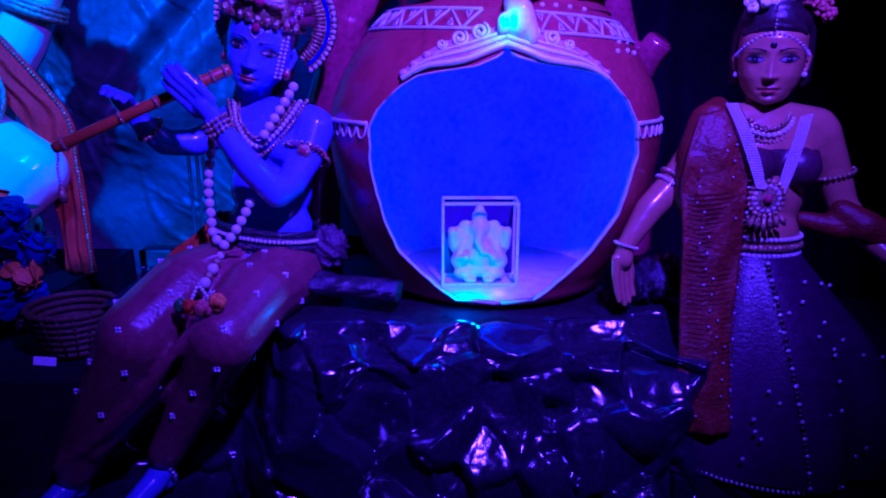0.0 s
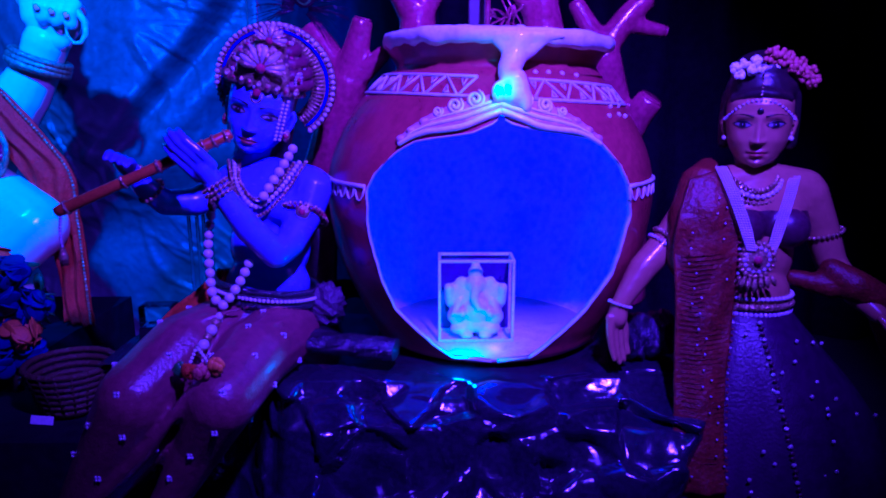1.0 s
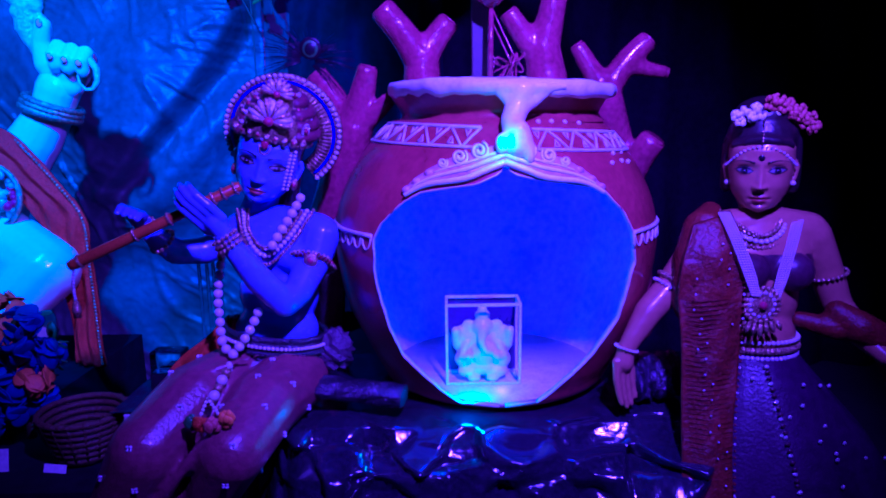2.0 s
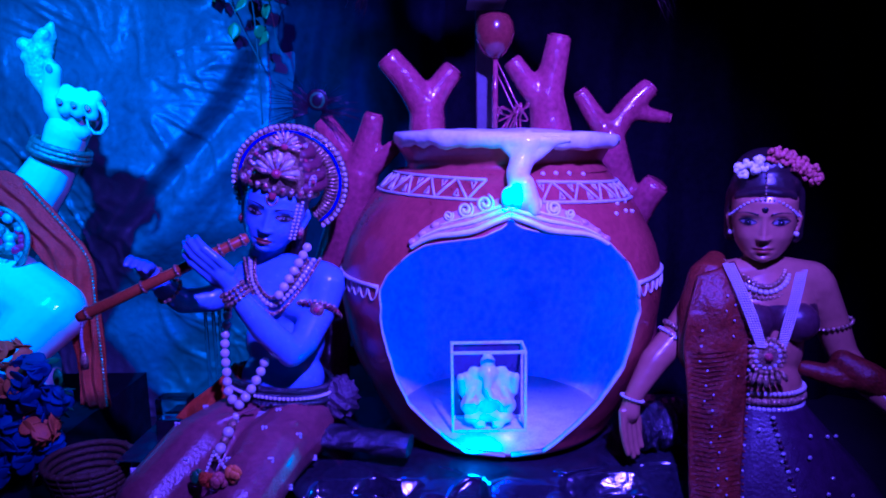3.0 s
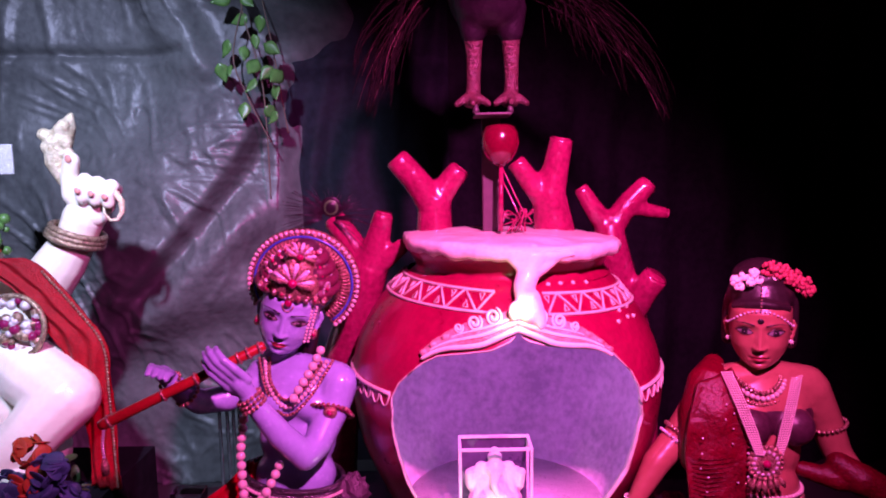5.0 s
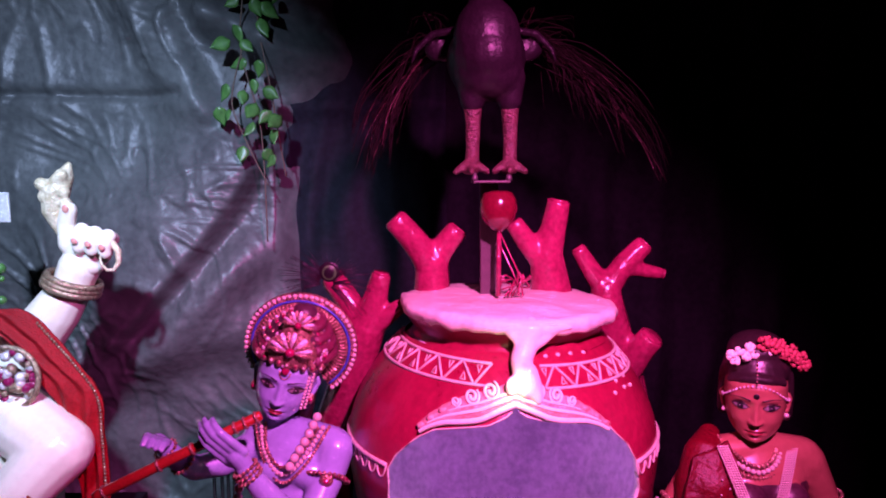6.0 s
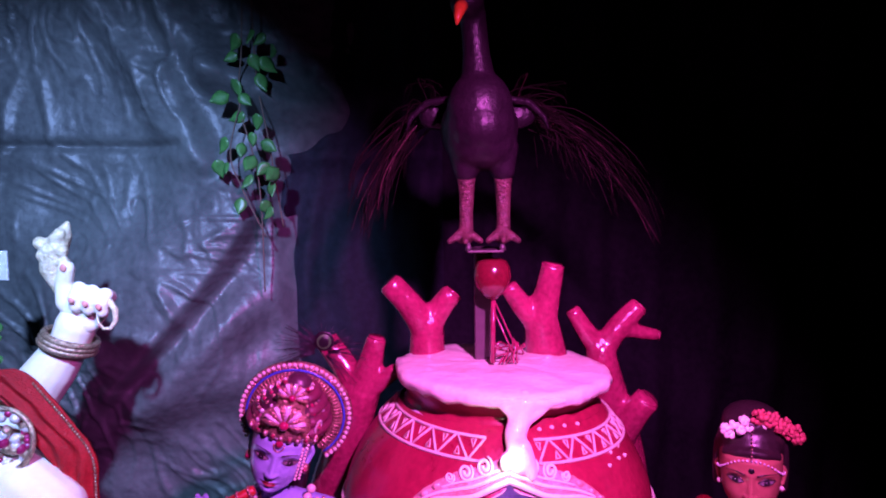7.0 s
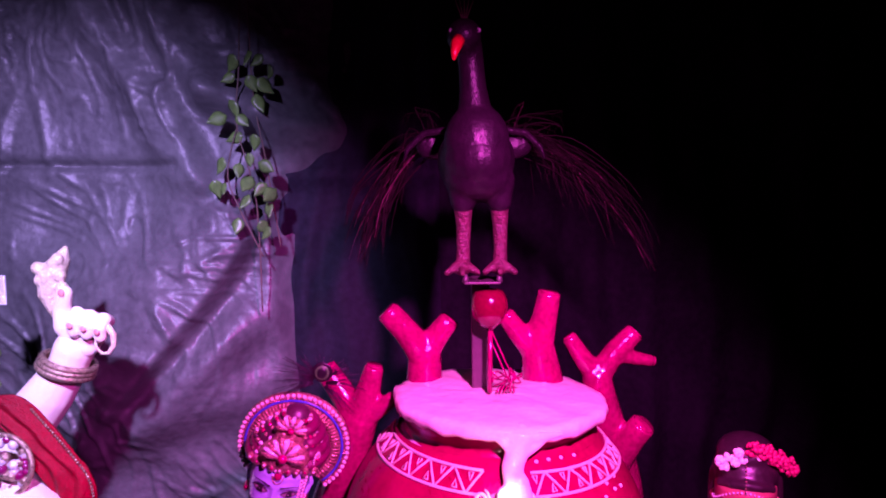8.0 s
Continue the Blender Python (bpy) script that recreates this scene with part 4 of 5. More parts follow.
    # collar of gilt links round the neck
    for o, r, k in ((0.0, 0.0065, GOLD), (0.016, 0.008, PEARL), (0.034, 0.006, GOLD)):
        chain(b, [(-0.62 - o, 2.06, 1.235), (-0.60 - o * 0.4, 1.985, 1.18 - o), (-0.55, 1.955, 1.13 - 1.5 * o), (-0.49 + o * 0.4, 1.96, 1.165 - o), (-0.44 + o, 2.02, 1.235)], r, k, 1.9)
    # hair, crown and halo
    b.flesh([limb([(0.0, 0.06, 0.05, 0.085), (0.01, 0.09, -0.06, 0.070), (0.03, 0.10, -0.17, 0.05)]), limb([(0.072, 0.045, 0.0, 0.022), (0.078, 0.05, -0.08, 0.020), (0.085, 0.055, -0.15, 0.018)]), limb([(-0.070, 0.05, 0.0, 0.018), (-0.074, 0.05, -0.08, 0.016)])], HAIR, 0.007, 3, H)
    cap = [ball((0, 0.015, 0.10), (0.088, 0.105, 0.075), 20, 12), limb([(0, 0.03, 0.14, 0.06), (0.0, 0.04, 0.165, 0.04)])]
    K = H @ Matrix.Translation((0, 0.004, 0.008)) @ Matrix.Diagonal((1.08, 1.04, 1.08, 1))
    b.flesh(cap, BROWN, 0.006, 2, K)
    b.flesh([ball((0, -0.070, 0.098), (0.066, 0.036, 0.050), 20, 12), ball((0, -0.052, 0.150), (0.040, 0.030, 0.052), 16, 12)], GOLD, 0.005, 2, K)
    for z, r in ((0.13, 0.080), (0.148, 0.066), (0.165, 0.052), (0.18, 0.036)):
        for k in range(26):
            t = 2 * math.pi * k / 26
            b.ball((r * 1.02 * math.cos(t), 0.02 + r * 1.15 * math.sin(t), z), 0.0068, (GOLD, SILVER, GOLD, RUBY)[k % 4], K, seg=8, rings=5)
    for z, r in ((0.062, 0.094), (0.085, 0.097), (0.110, 0.092)):
        for k in range(34):
            t = 2 * math.pi * k / 34
            b.ball((r * math.cos(t), 0.012 + r * 1.1 * math.sin(t), z), 0.0065, (GOLD, SILVER, GOLD, BROWN)[k % 4], K, seg=8, rings=5)
    # wound turban cloth behind the plates, with a round clasp
    for k in range(4):
        z = 0.080 + 0.025 * k
        r = 0.099 - 0.007 * k - 0.003 * k * k
        b.tube([(r * math.cos(t), 0.018 + r * 1.08 * math.sin(t), z + 0.016 * math.cos(t - 0.6), 0.0150) for t in np.linspace(-0.9, math.pi + 0.9, 30)], TURBAN, 10, K)
    for r, cnt, w, kind in ((0.017, 14, 0.0032, SILVER), (0.009, 8, 0.003, GOLD)):
        for k in range(cnt):
            t = 2 * math.pi * k / cnt
            b.ball((0.082 + 0.3 * r * math.cos(t), -0.056 + 0.8 * r * math.cos(t), 0.105 + r * math.sin(t)), w, kind, K, seg=6, rings=5)
    b.ball((0.084, -0.060, 0.105), 0.006, RUBY, K)
    # petalled crest plates on the forehead
    for cz, cy, s in ((0.112, -0.112, 1.15), (0.178, -0.080, 0.85)):
        for k in range(11):
            t = radians(-90 + 18 * k)
            d = Vector((math.sin(t), 0, math.cos(t)))
            p = Vector((0, cy, cz))
            b.tube([(*(p + d * 0.006 * s), 0.004 * s), (*(p + d * 0.028 * s), 0.0085 * s), (*(p + d * 0.048 * s), 0.004 * s)], SILVER if k % 2 else GOLD, 8, K)
        b.ball((0, cy - 0.004, cz), 0.011 * s, RUBY, K)
    for k in range(-4, 5):
        b.ball((0.021 * k, -0.098 + 0.0022 * k * k, 0.070), (0.0085, 0.006, 0.014), GOLD, K, seg=8, rings=6)
        b.ball((0.021 * k, -0.104 + 0.0022 * k * k, 0.070), 0.004, RUBY if k % 2 else PEARL, K, seg=8, rings=5)
    b.ball((0, -0.098, 0.050), (0.010, 0.006, 0.011), RUBY, K)
    b.tube([(0.014 * math.cos(math.pi * (1 + k / 8)), -0.093, 0.046 + 0.022 * math.sin(math.pi * (1 + k / 8)), 0.0018) for k in range(9)], GOLD, 6, K)
    # strings of pearls at the temple, ear drop
    for o in (0, 0.010):
        for k in range(11):
            b.ball((0.066 + o, -0.062 + o, 0.055 - 0.011 * k), 0.0048, PEARL, H, seg=8, rings=5)
    for s in (-1, 1):
        b.ball((s * 0.084, 0.0, -0.05), (0.010, 0.012, 0.018), GOLD, H)
        b.ball((s * 0.084, -0.008, -0.05), 0.007, RUBY, H)
    # halo: an open fan behind the crown, of four beaded courses
    def rim(a, r):
        return Vector((0.012 + 0.98 * r * math.sin(a), 0.085, 0.078 + r * math.cos(a)))
    n = 60
    v, f = [], []
    for k in range(n + 1):
        a = radians(-132 + 264 * k / n)
        for r, dy in ((0.102, 0), (0.106, -0.012), (0.165, -0.014), (0.172, 0), (0.165, 0.012), (0.106, 0.012)):
            p = rim(a, r)
            v.append((p.x, p.y + dy, p.z))
    for k in range(n):
        for j in range(6):
            a, c = k * 6 + j, k * 6 + (j + 1) % 6
            f.append([a, c, c + 6, a + 6])
    b.add(v, f, GOLD, H)
    for k in range(54):
        a = radians(-130 + 260 * k / 53)
        p, q = rim(a, 0.108), rim(a, 0.140)
        b.tube([(p.x, p.y - 0.012, p.z, 0.0035), ((p.x + q.x) / 2, p.y - 0.020, (p.z + q.z) / 2, 0.0058), (q.x, q.y - 0.014, q.z, 0.0035)], GOLD, 6, H)
    b.tube([(*(rim(radians(-130 + 260 * k / 48), 0.1475) + Vector((0, -0.016, 0))), 0.0038) for k in range(49)], BLUEPAINT, 6, H)
    for r, w, cnt, kind in ((0.164, 0.0072, 46, PEARL), (0.155, 0.0032, 70, GOLD), (0.105, 0.0042, 50, GOLD)):
        for k in range(cnt):
            p = rim(radians(-130 + 260 * k / (cnt - 1)), r)
            b.ball((p.x, p.y - 0.016, p.z), w, kind, H, seg=8, rings=5)
    # peacock feather on top: eye and fine barbs
    b.ball((0.035, 0.07, 0.335), (0.030, 0.004, 0.032), FEATHER, H)
    b.ball((0.035, 0.068, 0.334), (0.022, 0.004, 0.024), LEAF, H)
    b.ball((0.035, 0.066, 0.333), (0.016, 0.004, 0.018), DARK, H)
    rnd = random.Random(5)
    for k in range(150):
        a = radians(rnd.uniform(-130, 130))
        l = rnd.uniform(0.06, 0.15)
        o = Vector((0.035, 0.07, 0.30))
        d = Vector((math.sin(a), 0, math.cos(a) * 0.8))
        b.tube([(*(o + d * 0.02), 0.0011), (*(o + d * l * 0.6), 0.0009), (*(o + d * l + Vector((0, 0, -0.015))), 0.0004)], FEATHER, 4, H)
    ob = b.mesh("flute_player_statue")
    return tagged(ob, "painted statue of a seated flute player with jewelled crown", "statue")


flute_player()


def flute():
    root = empty("flute", (-0.60, 1.87, 1.32), "dark red lacquered flute with gilt rings held by a statue", "flute")
    p, q = Vector((-0.585, 1.885, 1.325)), Vector((-1.055, 1.80, 1.115))
    b = Bag()
    b.tube([(*p.lerp(q, t), r) for t, r in ((0, 0.012), (0.01, 0.0155), (0.5, 0.0155), (0.97, 0.0165), (1, 0.013))], mat("red_lacquer", (0.35, 0.04, 0.025), 0.3, other=(0.22, 0.02, 0.015), scale=20, coat=0.4), 16)
    b.mesh("tube", root)
    for t in (0.03, 0.10, 0.16, 0.42, 0.62, 0.94):
        b = Bag()
        ring(b, p.lerp(q, t), q - p, 0.0165, 0.0045, GOLD, 16)
        b.mesh("gilt_ring", root, "gilt ring")
    b = Bag()
    chain(b, [(q.x + 0.01, q.y, q.z - 0.015), (q.x + 0.004, q.y, q.z - 0.06), (q.x + 0.006, q.y, q.z - 0.10)], 0.005, SILVER, 1.8)
    b.tube([(q.x + 0.006, q.y, q.z - 0.10, 0.006), (q.x + 0.006, q.y, q.z - 0.125, 0.012), (q.x + 0.006, q.y, q.z - 0.15, 0.010)], GOLD, 10)
    b.mesh("tassel", root, "beaded tassel")


flute()


def garland():
    root = empty("pearl_garland", (-0.56, 1.93, 1.05), "long string of large pearls with a tassel of flowers", "garland")
    proto = None

    def bead(p, r):
        nonlocal proto
        if proto is None:
            t = Bag()
            t.ball((0, 0, 0), 1.0, PEARL, seg=14, rings=9)
            proto = t.mesh("pearl", root)
            o = proto
        else:
            o = new("pearl", proto.data)
            o.parent = root
        o.matrix_parent_inverse = root.matrix_basis.inverted()
        o.matrix_basis = Matrix.Translation(p) @ Matrix.Scale(r, 4)
    for pts in ([(-0.665, 1.90, 1.09), (-0.675, 1.885, 1.00), (-0.672, 1.875, 0.93), (-0.66, 1.85, 0.862), (-0.625, 1.83, 0.838)],
                [(-0.625, 1.83, 0.838), (-0.595, 1.84, 0.875), (-0.57, 1.86, 0.92), (-0.555, 1.875, 0.955)],
                [(-0.44, 2.0, 1.275), (-0.465, 1.965, 1.225), (-0.50, 1.945, 1.17), (-0.53, 1.925, 1.12)]):
        P = [Vector(p) for p in spline(pts, 12)]
        r, need = 0.0145, 0.0
        for p, q in zip(P, P[1:]):
            l = (q - p).length
            while need <= l:
                bead(p.lerp(q, need / l), r)
                need += r * 1.95
            need -= l
    b = Bag()
    b.tube([(-0.662, 1.905, 1.15, 0.003), (-0.662, 1.905, 1.135, 0.009), (-0.662, 1.905, 1.118, 0.013), (-0.662, 1.905, 1.098, 0.008), (-0.663, 1.904, 1.09, 0.003)], GOLD, 12)
    b.mesh("clasp", root, "gilt clasp")
    for k, r in enumerate((0.012, 0.014, 0.016, 0.013, 0.016, 0.012)):
        b = Bag()
        b.ball((-0.628 - 0.003 * k, 1.80 - 0.026 * k, 0.815 - 0.012 * k), (r, r, r), GOLD if k % 2 else PEARL)
        b.mesh("pendant_bead", root, "gilt bead" if k % 2 else "")
    for s in (-1, 1):
        b = Bag()
        chain(b, [(-0.645, 1.66, 0.775), (-0.635 + s * 0.02, 1.64, 0.745), (-0.625 + s * 0.035, 1.615, 0.72)], 0.0055, PEARL, 1.9)
        b.mesh("tassel_string", root)
    rnd = random.Random(8)
    for c, k in (((-0.665, 1.60, 0.735), LEAF), ((-0.635, 1.58, 0.742), REDCLOTH), ((-0.605, 1.575, 0.738), PINKPETAL), ((-0.57, 1.58, 0.752), ORANGEPETAL)):
        b = Bag()
        for j in range(16):
            d = Vector((rnd.uniform(-1, 1), rnd.uniform(-1, 0.3), rnd.uniform(-0.6, 1))).normalized()
            b.ball(Vector(c) + d * 0.014, (0.011, 0.005, 0.012), k, seg=8, rings=5)
        b.mesh("flower", root, "small cloth flower")


garland()


def woman():
    b = Bag()
    m = pose(0.915, 1.915, 1.353, 4, 0, -24) @ Matrix.Scale(1.03, 4)
    head(b, m, SKIN_D)
    b.flesh([ball((0, 0.030, 0.085), (0.094, 0.098, 0.078), 24, 14), ball((0, 0.035, 0.135), (0.084, 0.085, 0.060), 24, 14), limb([(0, 0.06, 0.06, 0.086), (0, 0.075, -0.02, 0.080), (0, 0.08, -0.10, 0.060)]),
             limb([(0.080, 0.020, 0.07, 0.022), (0.090, 0.030, 0.0, 0.016), (0.085, 0.045, -0.06, 0.02)]), limb([(-0.080, 0.020, 0.07, 0.022), (-0.090, 0.030, 0.0, 0.016), (-0.085, 0.045, -0.06, 0.02)]),
             limb([(-0.070, -0.040, 0.066, 0.012), (-0.036, -0.070, 0.078, 0.013), (0, -0.078, 0.084, 0.014), (0.036, -0.070, 0.078, 0.013), (0.070, -0.040, 0.066, 0.012)])], HAIR, 0.006, 6, m)
    # hair cut away from the brow by a jewelled band
    for k in range(25):
        a = radians(-86 + 172 * k / 24)
        b.ball((0.090 * math.sin(a), -0.094 * math.cos(a) ** 0.8 + 0.004, 0.066 - 0.058 * abs(math.sin(a)) ** 2.2), 0.0036, SILVER, m, seg=8, rings=5)
    for k in range(12):
        b.ball((0, -0.094 + 0.0028 * k + 0.0004 * k * k, 0.072 + 0.0085 * k), 0.0032, GOLD, m, seg=6, rings=4)
    b.ball((0, -0.0925, 0.037), (0.0085, 0.003, 0.0085), DARK, m)
    b.ball((0.084, -0.008, -0.042), (0.0075, 0.0075, 0.0075), PEARL, m)
    b.ball((-0.084, -0.008, -0.042), (0.0075, 0.0075, 0.0075), PEARL, m)
    # torso, arms
    S = [ball((0.935, 1.92, 1.09), (0.150, 0.088, 0.12), 20, 14), ball((0.93, 1.90, 0.97), (0.115, 0.078, 0.12), 20, 14), ball((0.92, 1.88, 0.86), (0.115, 0.085, 0.09), 20, 14),
         limb([(0.79, 1.93, 1.17, 0.052), (0.93, 1.93, 1.19, 0.056), (1.075, 1.93, 1.165, 0.055)]), ball((0.865, 1.845, 1.06), (0.058, 0.05, 0.055)), ball((0.995, 1.845, 1.06), (0.058, 0.05, 0.055)),
         limb([(1.085, 1.93, 1.15, 0.058), (1.135, 1.93, 1.05, 0.050), (1.175, 1.92, 0.94, 0.044)]), limb([(1.175, 1.92, 0.94, 0.043), (1.22, 1.85, 0.86, 0.036), (1.255, 1.79, 0.815, 0.026)]),
         limb([(0.79, 1.93, 1.155, 0.055), (0.73, 1.93, 1.08, 0.050), (0.675, 1.92, 1.0, 0.046)]), limb([(0.675, 1.92, 1.0, 0.046), (0.60, 1.89, 0.93, 0.042), (0.545, 1.86, 0.855, 0.030), (0.53, 1.855, 0.83, 0.027)])]
    b.flesh(S, SKIN_D, 0.0075, 5)
    b.flesh([ball((0.935, 1.92, 1.075), (0.155, 0.093, 0.10), 20, 14), ball((0.865, 1.843, 1.058), (0.061, 0.053, 0.058)), ball((0.995, 1.843, 1.058), (0.061, 0.053, 0.058))], BROWN, 0.007, 4)
    b.flesh(hand((0.52, 1.85, 0.775), (0.12, -0.05, -1), (0.75, 0.5, 0.0), 1.2, 1.05, 0.25, 1) + [limb([(0.53, 1.855, 0.835, 0.025), (0.522, 1.85, 0.79, 0.03)])], SKIN_D, 0.0038, 2)
    b.flesh(hand((1.27, 1.77, 0.80), (0.5, -0.5, -0.6), (0.6, 0.5, 0), 0.9, 0.9, 0.2, -1), SKIN_D, 0.0045, 2)
    # skirt: a flared, pleated cone
    zs = [(0.845, 0.105, 0.085, 0.92, 1.885), (0.80, 0.125, 0.10, 0.925, 1.88), (0.70, 0.185, 0.14, 0.95, 1.86), (0.55, 0.275, 0.19, 0.985, 1.83), (0.40, 0.335, 0.22, 0.975, 1.80), (0.30, 0.365, 0.24, 0.965, 1.79), (0.24, 0.37, 0.245, 0.96, 1.785)]
    prof = spline(zs, 7)
    n = 120
    v, f = [], []
    for z, rx, ry, cx, cy in prof:
        k = max(0, (0.82 - z) / 0.55)
        for j in range(n):
            t = 2 * math.pi * j / n
            w = 1 + 0.06 * k * math.sin(t * 7 + 2.5 * N(t * 1.5, z * 2, 1)) + 0.012 * k * math.sin(t * 17 + 3 * N(t, z, 4))
            v.append((cx + rx * w * math.cos(t), cy + ry * w * math.sin(t), z))
    for i in range(len(prof) - 1):
        for j in range(n):
            a, c = i * n + j, i * n + (j + 1) % n
            f.append([a, c, c + n, a + n])
    b.add(v, f, LEHENGA)

    def skirt(x, z, out=0.004):
        row = min(prof, key=lambda p: abs(p[0] - z))
        t = max(-0.98, min(0.98, (x - row[3]) / row[1]))
        return Vector((x, row[4] - row[2] * math.sqrt(1 - t * t) - out, z))
    rnd = random.Random(11)
    for k in range(30):
        z = 0.28 + 0.5 * ((k * 0.618) % 1)
        row = min(prof, key=lambda p: abs(p[0] - z))
        x = row[3] + row[1] * rnd.uniform(-0.5, 0.97)
        p = skirt(x, z, 0.010)
        b.ball(p, (0.0062, 0.003, 0.0062), SILVER, seg=8, rings=5)
    for k in range(40):
        z = 0.80 - 0.55 * k / 39
        b.ball(skirt(0.905 + 0.065 * k / 39, z, 0.012), (0.0075, 0.004, 0.006), SILVER if k % 3 == 0 else BROWN, seg=8, rings=5)
    chain(b, [(0.62, 1.74, 0.30), (0.70, 1.62, 0.255), (0.82, 1.565, 0.235), (0.95, 1.54, 0.23), (1.08, 1.56, 0.235)], 0.005, SILVER, 2.6, 6)
    # waist band
    for z, w, k in ((0.862, 0.007, PEARL), (0.838, 0.010, GOLD), (0.815, 0.007, SILVER)):
        beaded_ring(b, (0.922, 1.885, z), (0, 0, 1), 0.117, w, k, 54, 0.82)
    # neck collar and five-strand necklace
    for r, w, k in ((0.0, 0.007, GOLD), (0.018, 0.008, PEARL), (0.036, 0.006, GOLD)):
        chain(b, [(0.81 - r, 1.93, 1.225), (0.845 - r * 0.5, 1.865, 1.19 - r), (0.90, 1.84, 1.165 - r), (0.955 + r * 0.5, 1.86, 1.19 - r), (0.985 + r, 1.93, 1.225)], w, k, 1.9)
    for k in range(5):
        o = (k - 2) * 0.007
        chain(b, [(0.785 + o, 1.835, 1.232), (0.800 + o, 1.778, 1.165), (0.828 + o, 1.752, 1.08), (0.852 + o * 0.7, 1.752, 1.01)], 0.0036, PEARL, 2.0, 6)
        chain(b, [(1.02 + o, 1.885, 1.20), (0.985 + o, 1.84, 1.14), (0.94 + o, 1.79, 1.06), (0.915 + o * 0.7, 1.768, 1.005)], 0.0036, PEARL, 2.0, 6)
    # medallion
    c = Vector((0.873, 1.760, 0.985))
    for r, cnt, w, k in ((0.048, 20, 0.0075, GOLD), (0.034, 14, 0.007, SILVER), (0.018, 9, 0.006, GOLD)):
        for j in range(cnt):
            t = 2 * math.pi * j / cnt
            b.ball(c + Vector((r * math.cos(t), 0, r * math.sin(t))), w, k, seg=8, rings=5)
    b.ball(c, (0.046, 0.006, 0.046), GOLD)
    b.ball(c + Vector((0, -0.008, 0)), 0.012, RUBY)
    for j in range(7):
        x = (j - 3) * 0.014
        b.tube([(c.x + x, c.y, c.z - 0.045, 0.004), (c.x + x * 1.25, c.y, c.z - 0.075 + 0.3 * abs(x), 0.0085), (c.x + x * 1.4, c.y, c.z - 0.095 + 0.5 * abs(x), 0.003)], GOLD, 8)
    # shawl over the shoulder, hanging to the hem
    b.flesh([limb([(0.80, 1.97, 1.215, 0.035), (0.765, 1.91, 1.185, 0.062), (0.735, 1.87, 1.10, 0.070), (0.72, 1.85, 1.02, 0.065)]), ball((0.745, 1.83, 1.06), (0.075, 0.05, 0.09)), ball((0.72, 1.85, 0.98), (0.065, 0.05, 0.08))], VELVET, 0.007, 4)
    sheet(b, [((0.70, 1.83, 1.20), (0.815, 1.86, 1.235)), ((0.665, 1.80, 1.10), (0.825, 1.785, 1.15)), ((0.655, 1.79, 1.0), (0.825, 1.765, 1.03)), ((0.66, 1.76, 0.85), (0.815, 1.745, 0.87)), ((0.655, 1.72, 0.68), (0.79, 1.70, 0.69)), ((0.645, 1.66, 0.50), (0.775, 1.64, 0.50)), ((0.65, 1.62, 0.36), (0.775, 1.60, 0.37))], VELVET, 30, 0.010, 0.003, 9)
    for k in range(46):
        z = 1.15 - 0.75 * k / 45
        x = float(np.interp(-z, [-1.15, -0.87, -0.69, -0.5, -0.37], [0.825, 0.815, 0.79, 0.775, 0.775]))
        y = float(np.interp(-z, [-1.15, -1.03, -0.87, -0.69, -0.5, -0.37], [1.785, 1.765, 1.745, 1.70, 1.64, 1.60]))
        b.ball((x, y - 0.008, z), 0.0042, SILVER if k % 4 == 0 else VELVET, seg=6, rings=4)
    # creases across the shawl
    for k in range(44):
        z = 1.0 - 0.55 * k / 43 + 0.003 * N(k, 3, 3, 7)
        y = float(np.interp(-z, [-1.03, -0.87, -0.69, -0.5, -0.37], [1.765, 1.745, 1.70, 1.64, 1.60])) + 0.003
        x0 = 0.668 + 0.012 * N(k, 1, 1, 3)
        w = 0.0012 + 0.0014 * abs(N(k, 7, 2, 5))
        b.tube([(x0, y + 0.012, z, 0.0008), (x0 + 0.04, y - 0.001, z - 0.004, w), (x0 + 0.08 + 0.02 * N(k, 5, 1, 3), y - 0.003, z - 0.001, w), (x0 + 0.115, y, z + 0.003, 0.0008)], VELVET, 5)
    for k in range(30):
        z = 0.42 + 0.75 * ((k * 0.618) % 1)
        y = float(np.interp(-z, [-1.15, -1.03, -0.87, -0.69, -0.5, -0.37], [1.79, 1.765, 1.745, 1.70, 1.64, 1.60]))
        b.ball((0.68 + 0.11 * ((k * 0.37) % 1), y - 0.008, z), 0.0032, SILVER, seg=6, rings=4)
    # the scarf over the other forearm
    b.flesh([limb([(1.15, 1.87, 0.93, 0.035), (1.20, 1.84, 0.89, 0.05), (1.26, 1.83, 0.86, 0.045), (1.33, 1.84, 0.80, 0.05)]), limb([(1.05, 1.90, 0.90, 0.025), (1.15, 1.86, 0.88, 0.035)]), limb([(1.30, 1.84, 0.82, 0.05), (1.36, 1.84, 0.70, 0.05)])], VELVET, 0.008, 3)
    # armlets and bangle
    beaded_ring(b, (1.145, 1.928, 1.03), (0.3, 0, -1), 0.054, 0.006, GOLD, 26)
    beaded_ring(b, (0.685, 1.92, 1.01), (0.6, 0.1, 0.7), 0.052, 0.008, GOLD, 24)
    beaded_ring(b, (0.668, 1.918, 0.992), (0.6, 0.1, 0.7), 0.051, 0.006, SILVER, 24)
    beaded_ring(b, (0.53, 1.855, 0.832), (0.3, 0.1, 1), 0.033, 0.0045, PEARL, 22)
    ob = b.mesh("woman_statue")
    return tagged(ob, "painted statue of a woman in skirt and maroon velvet shawl", "statue")


woman()


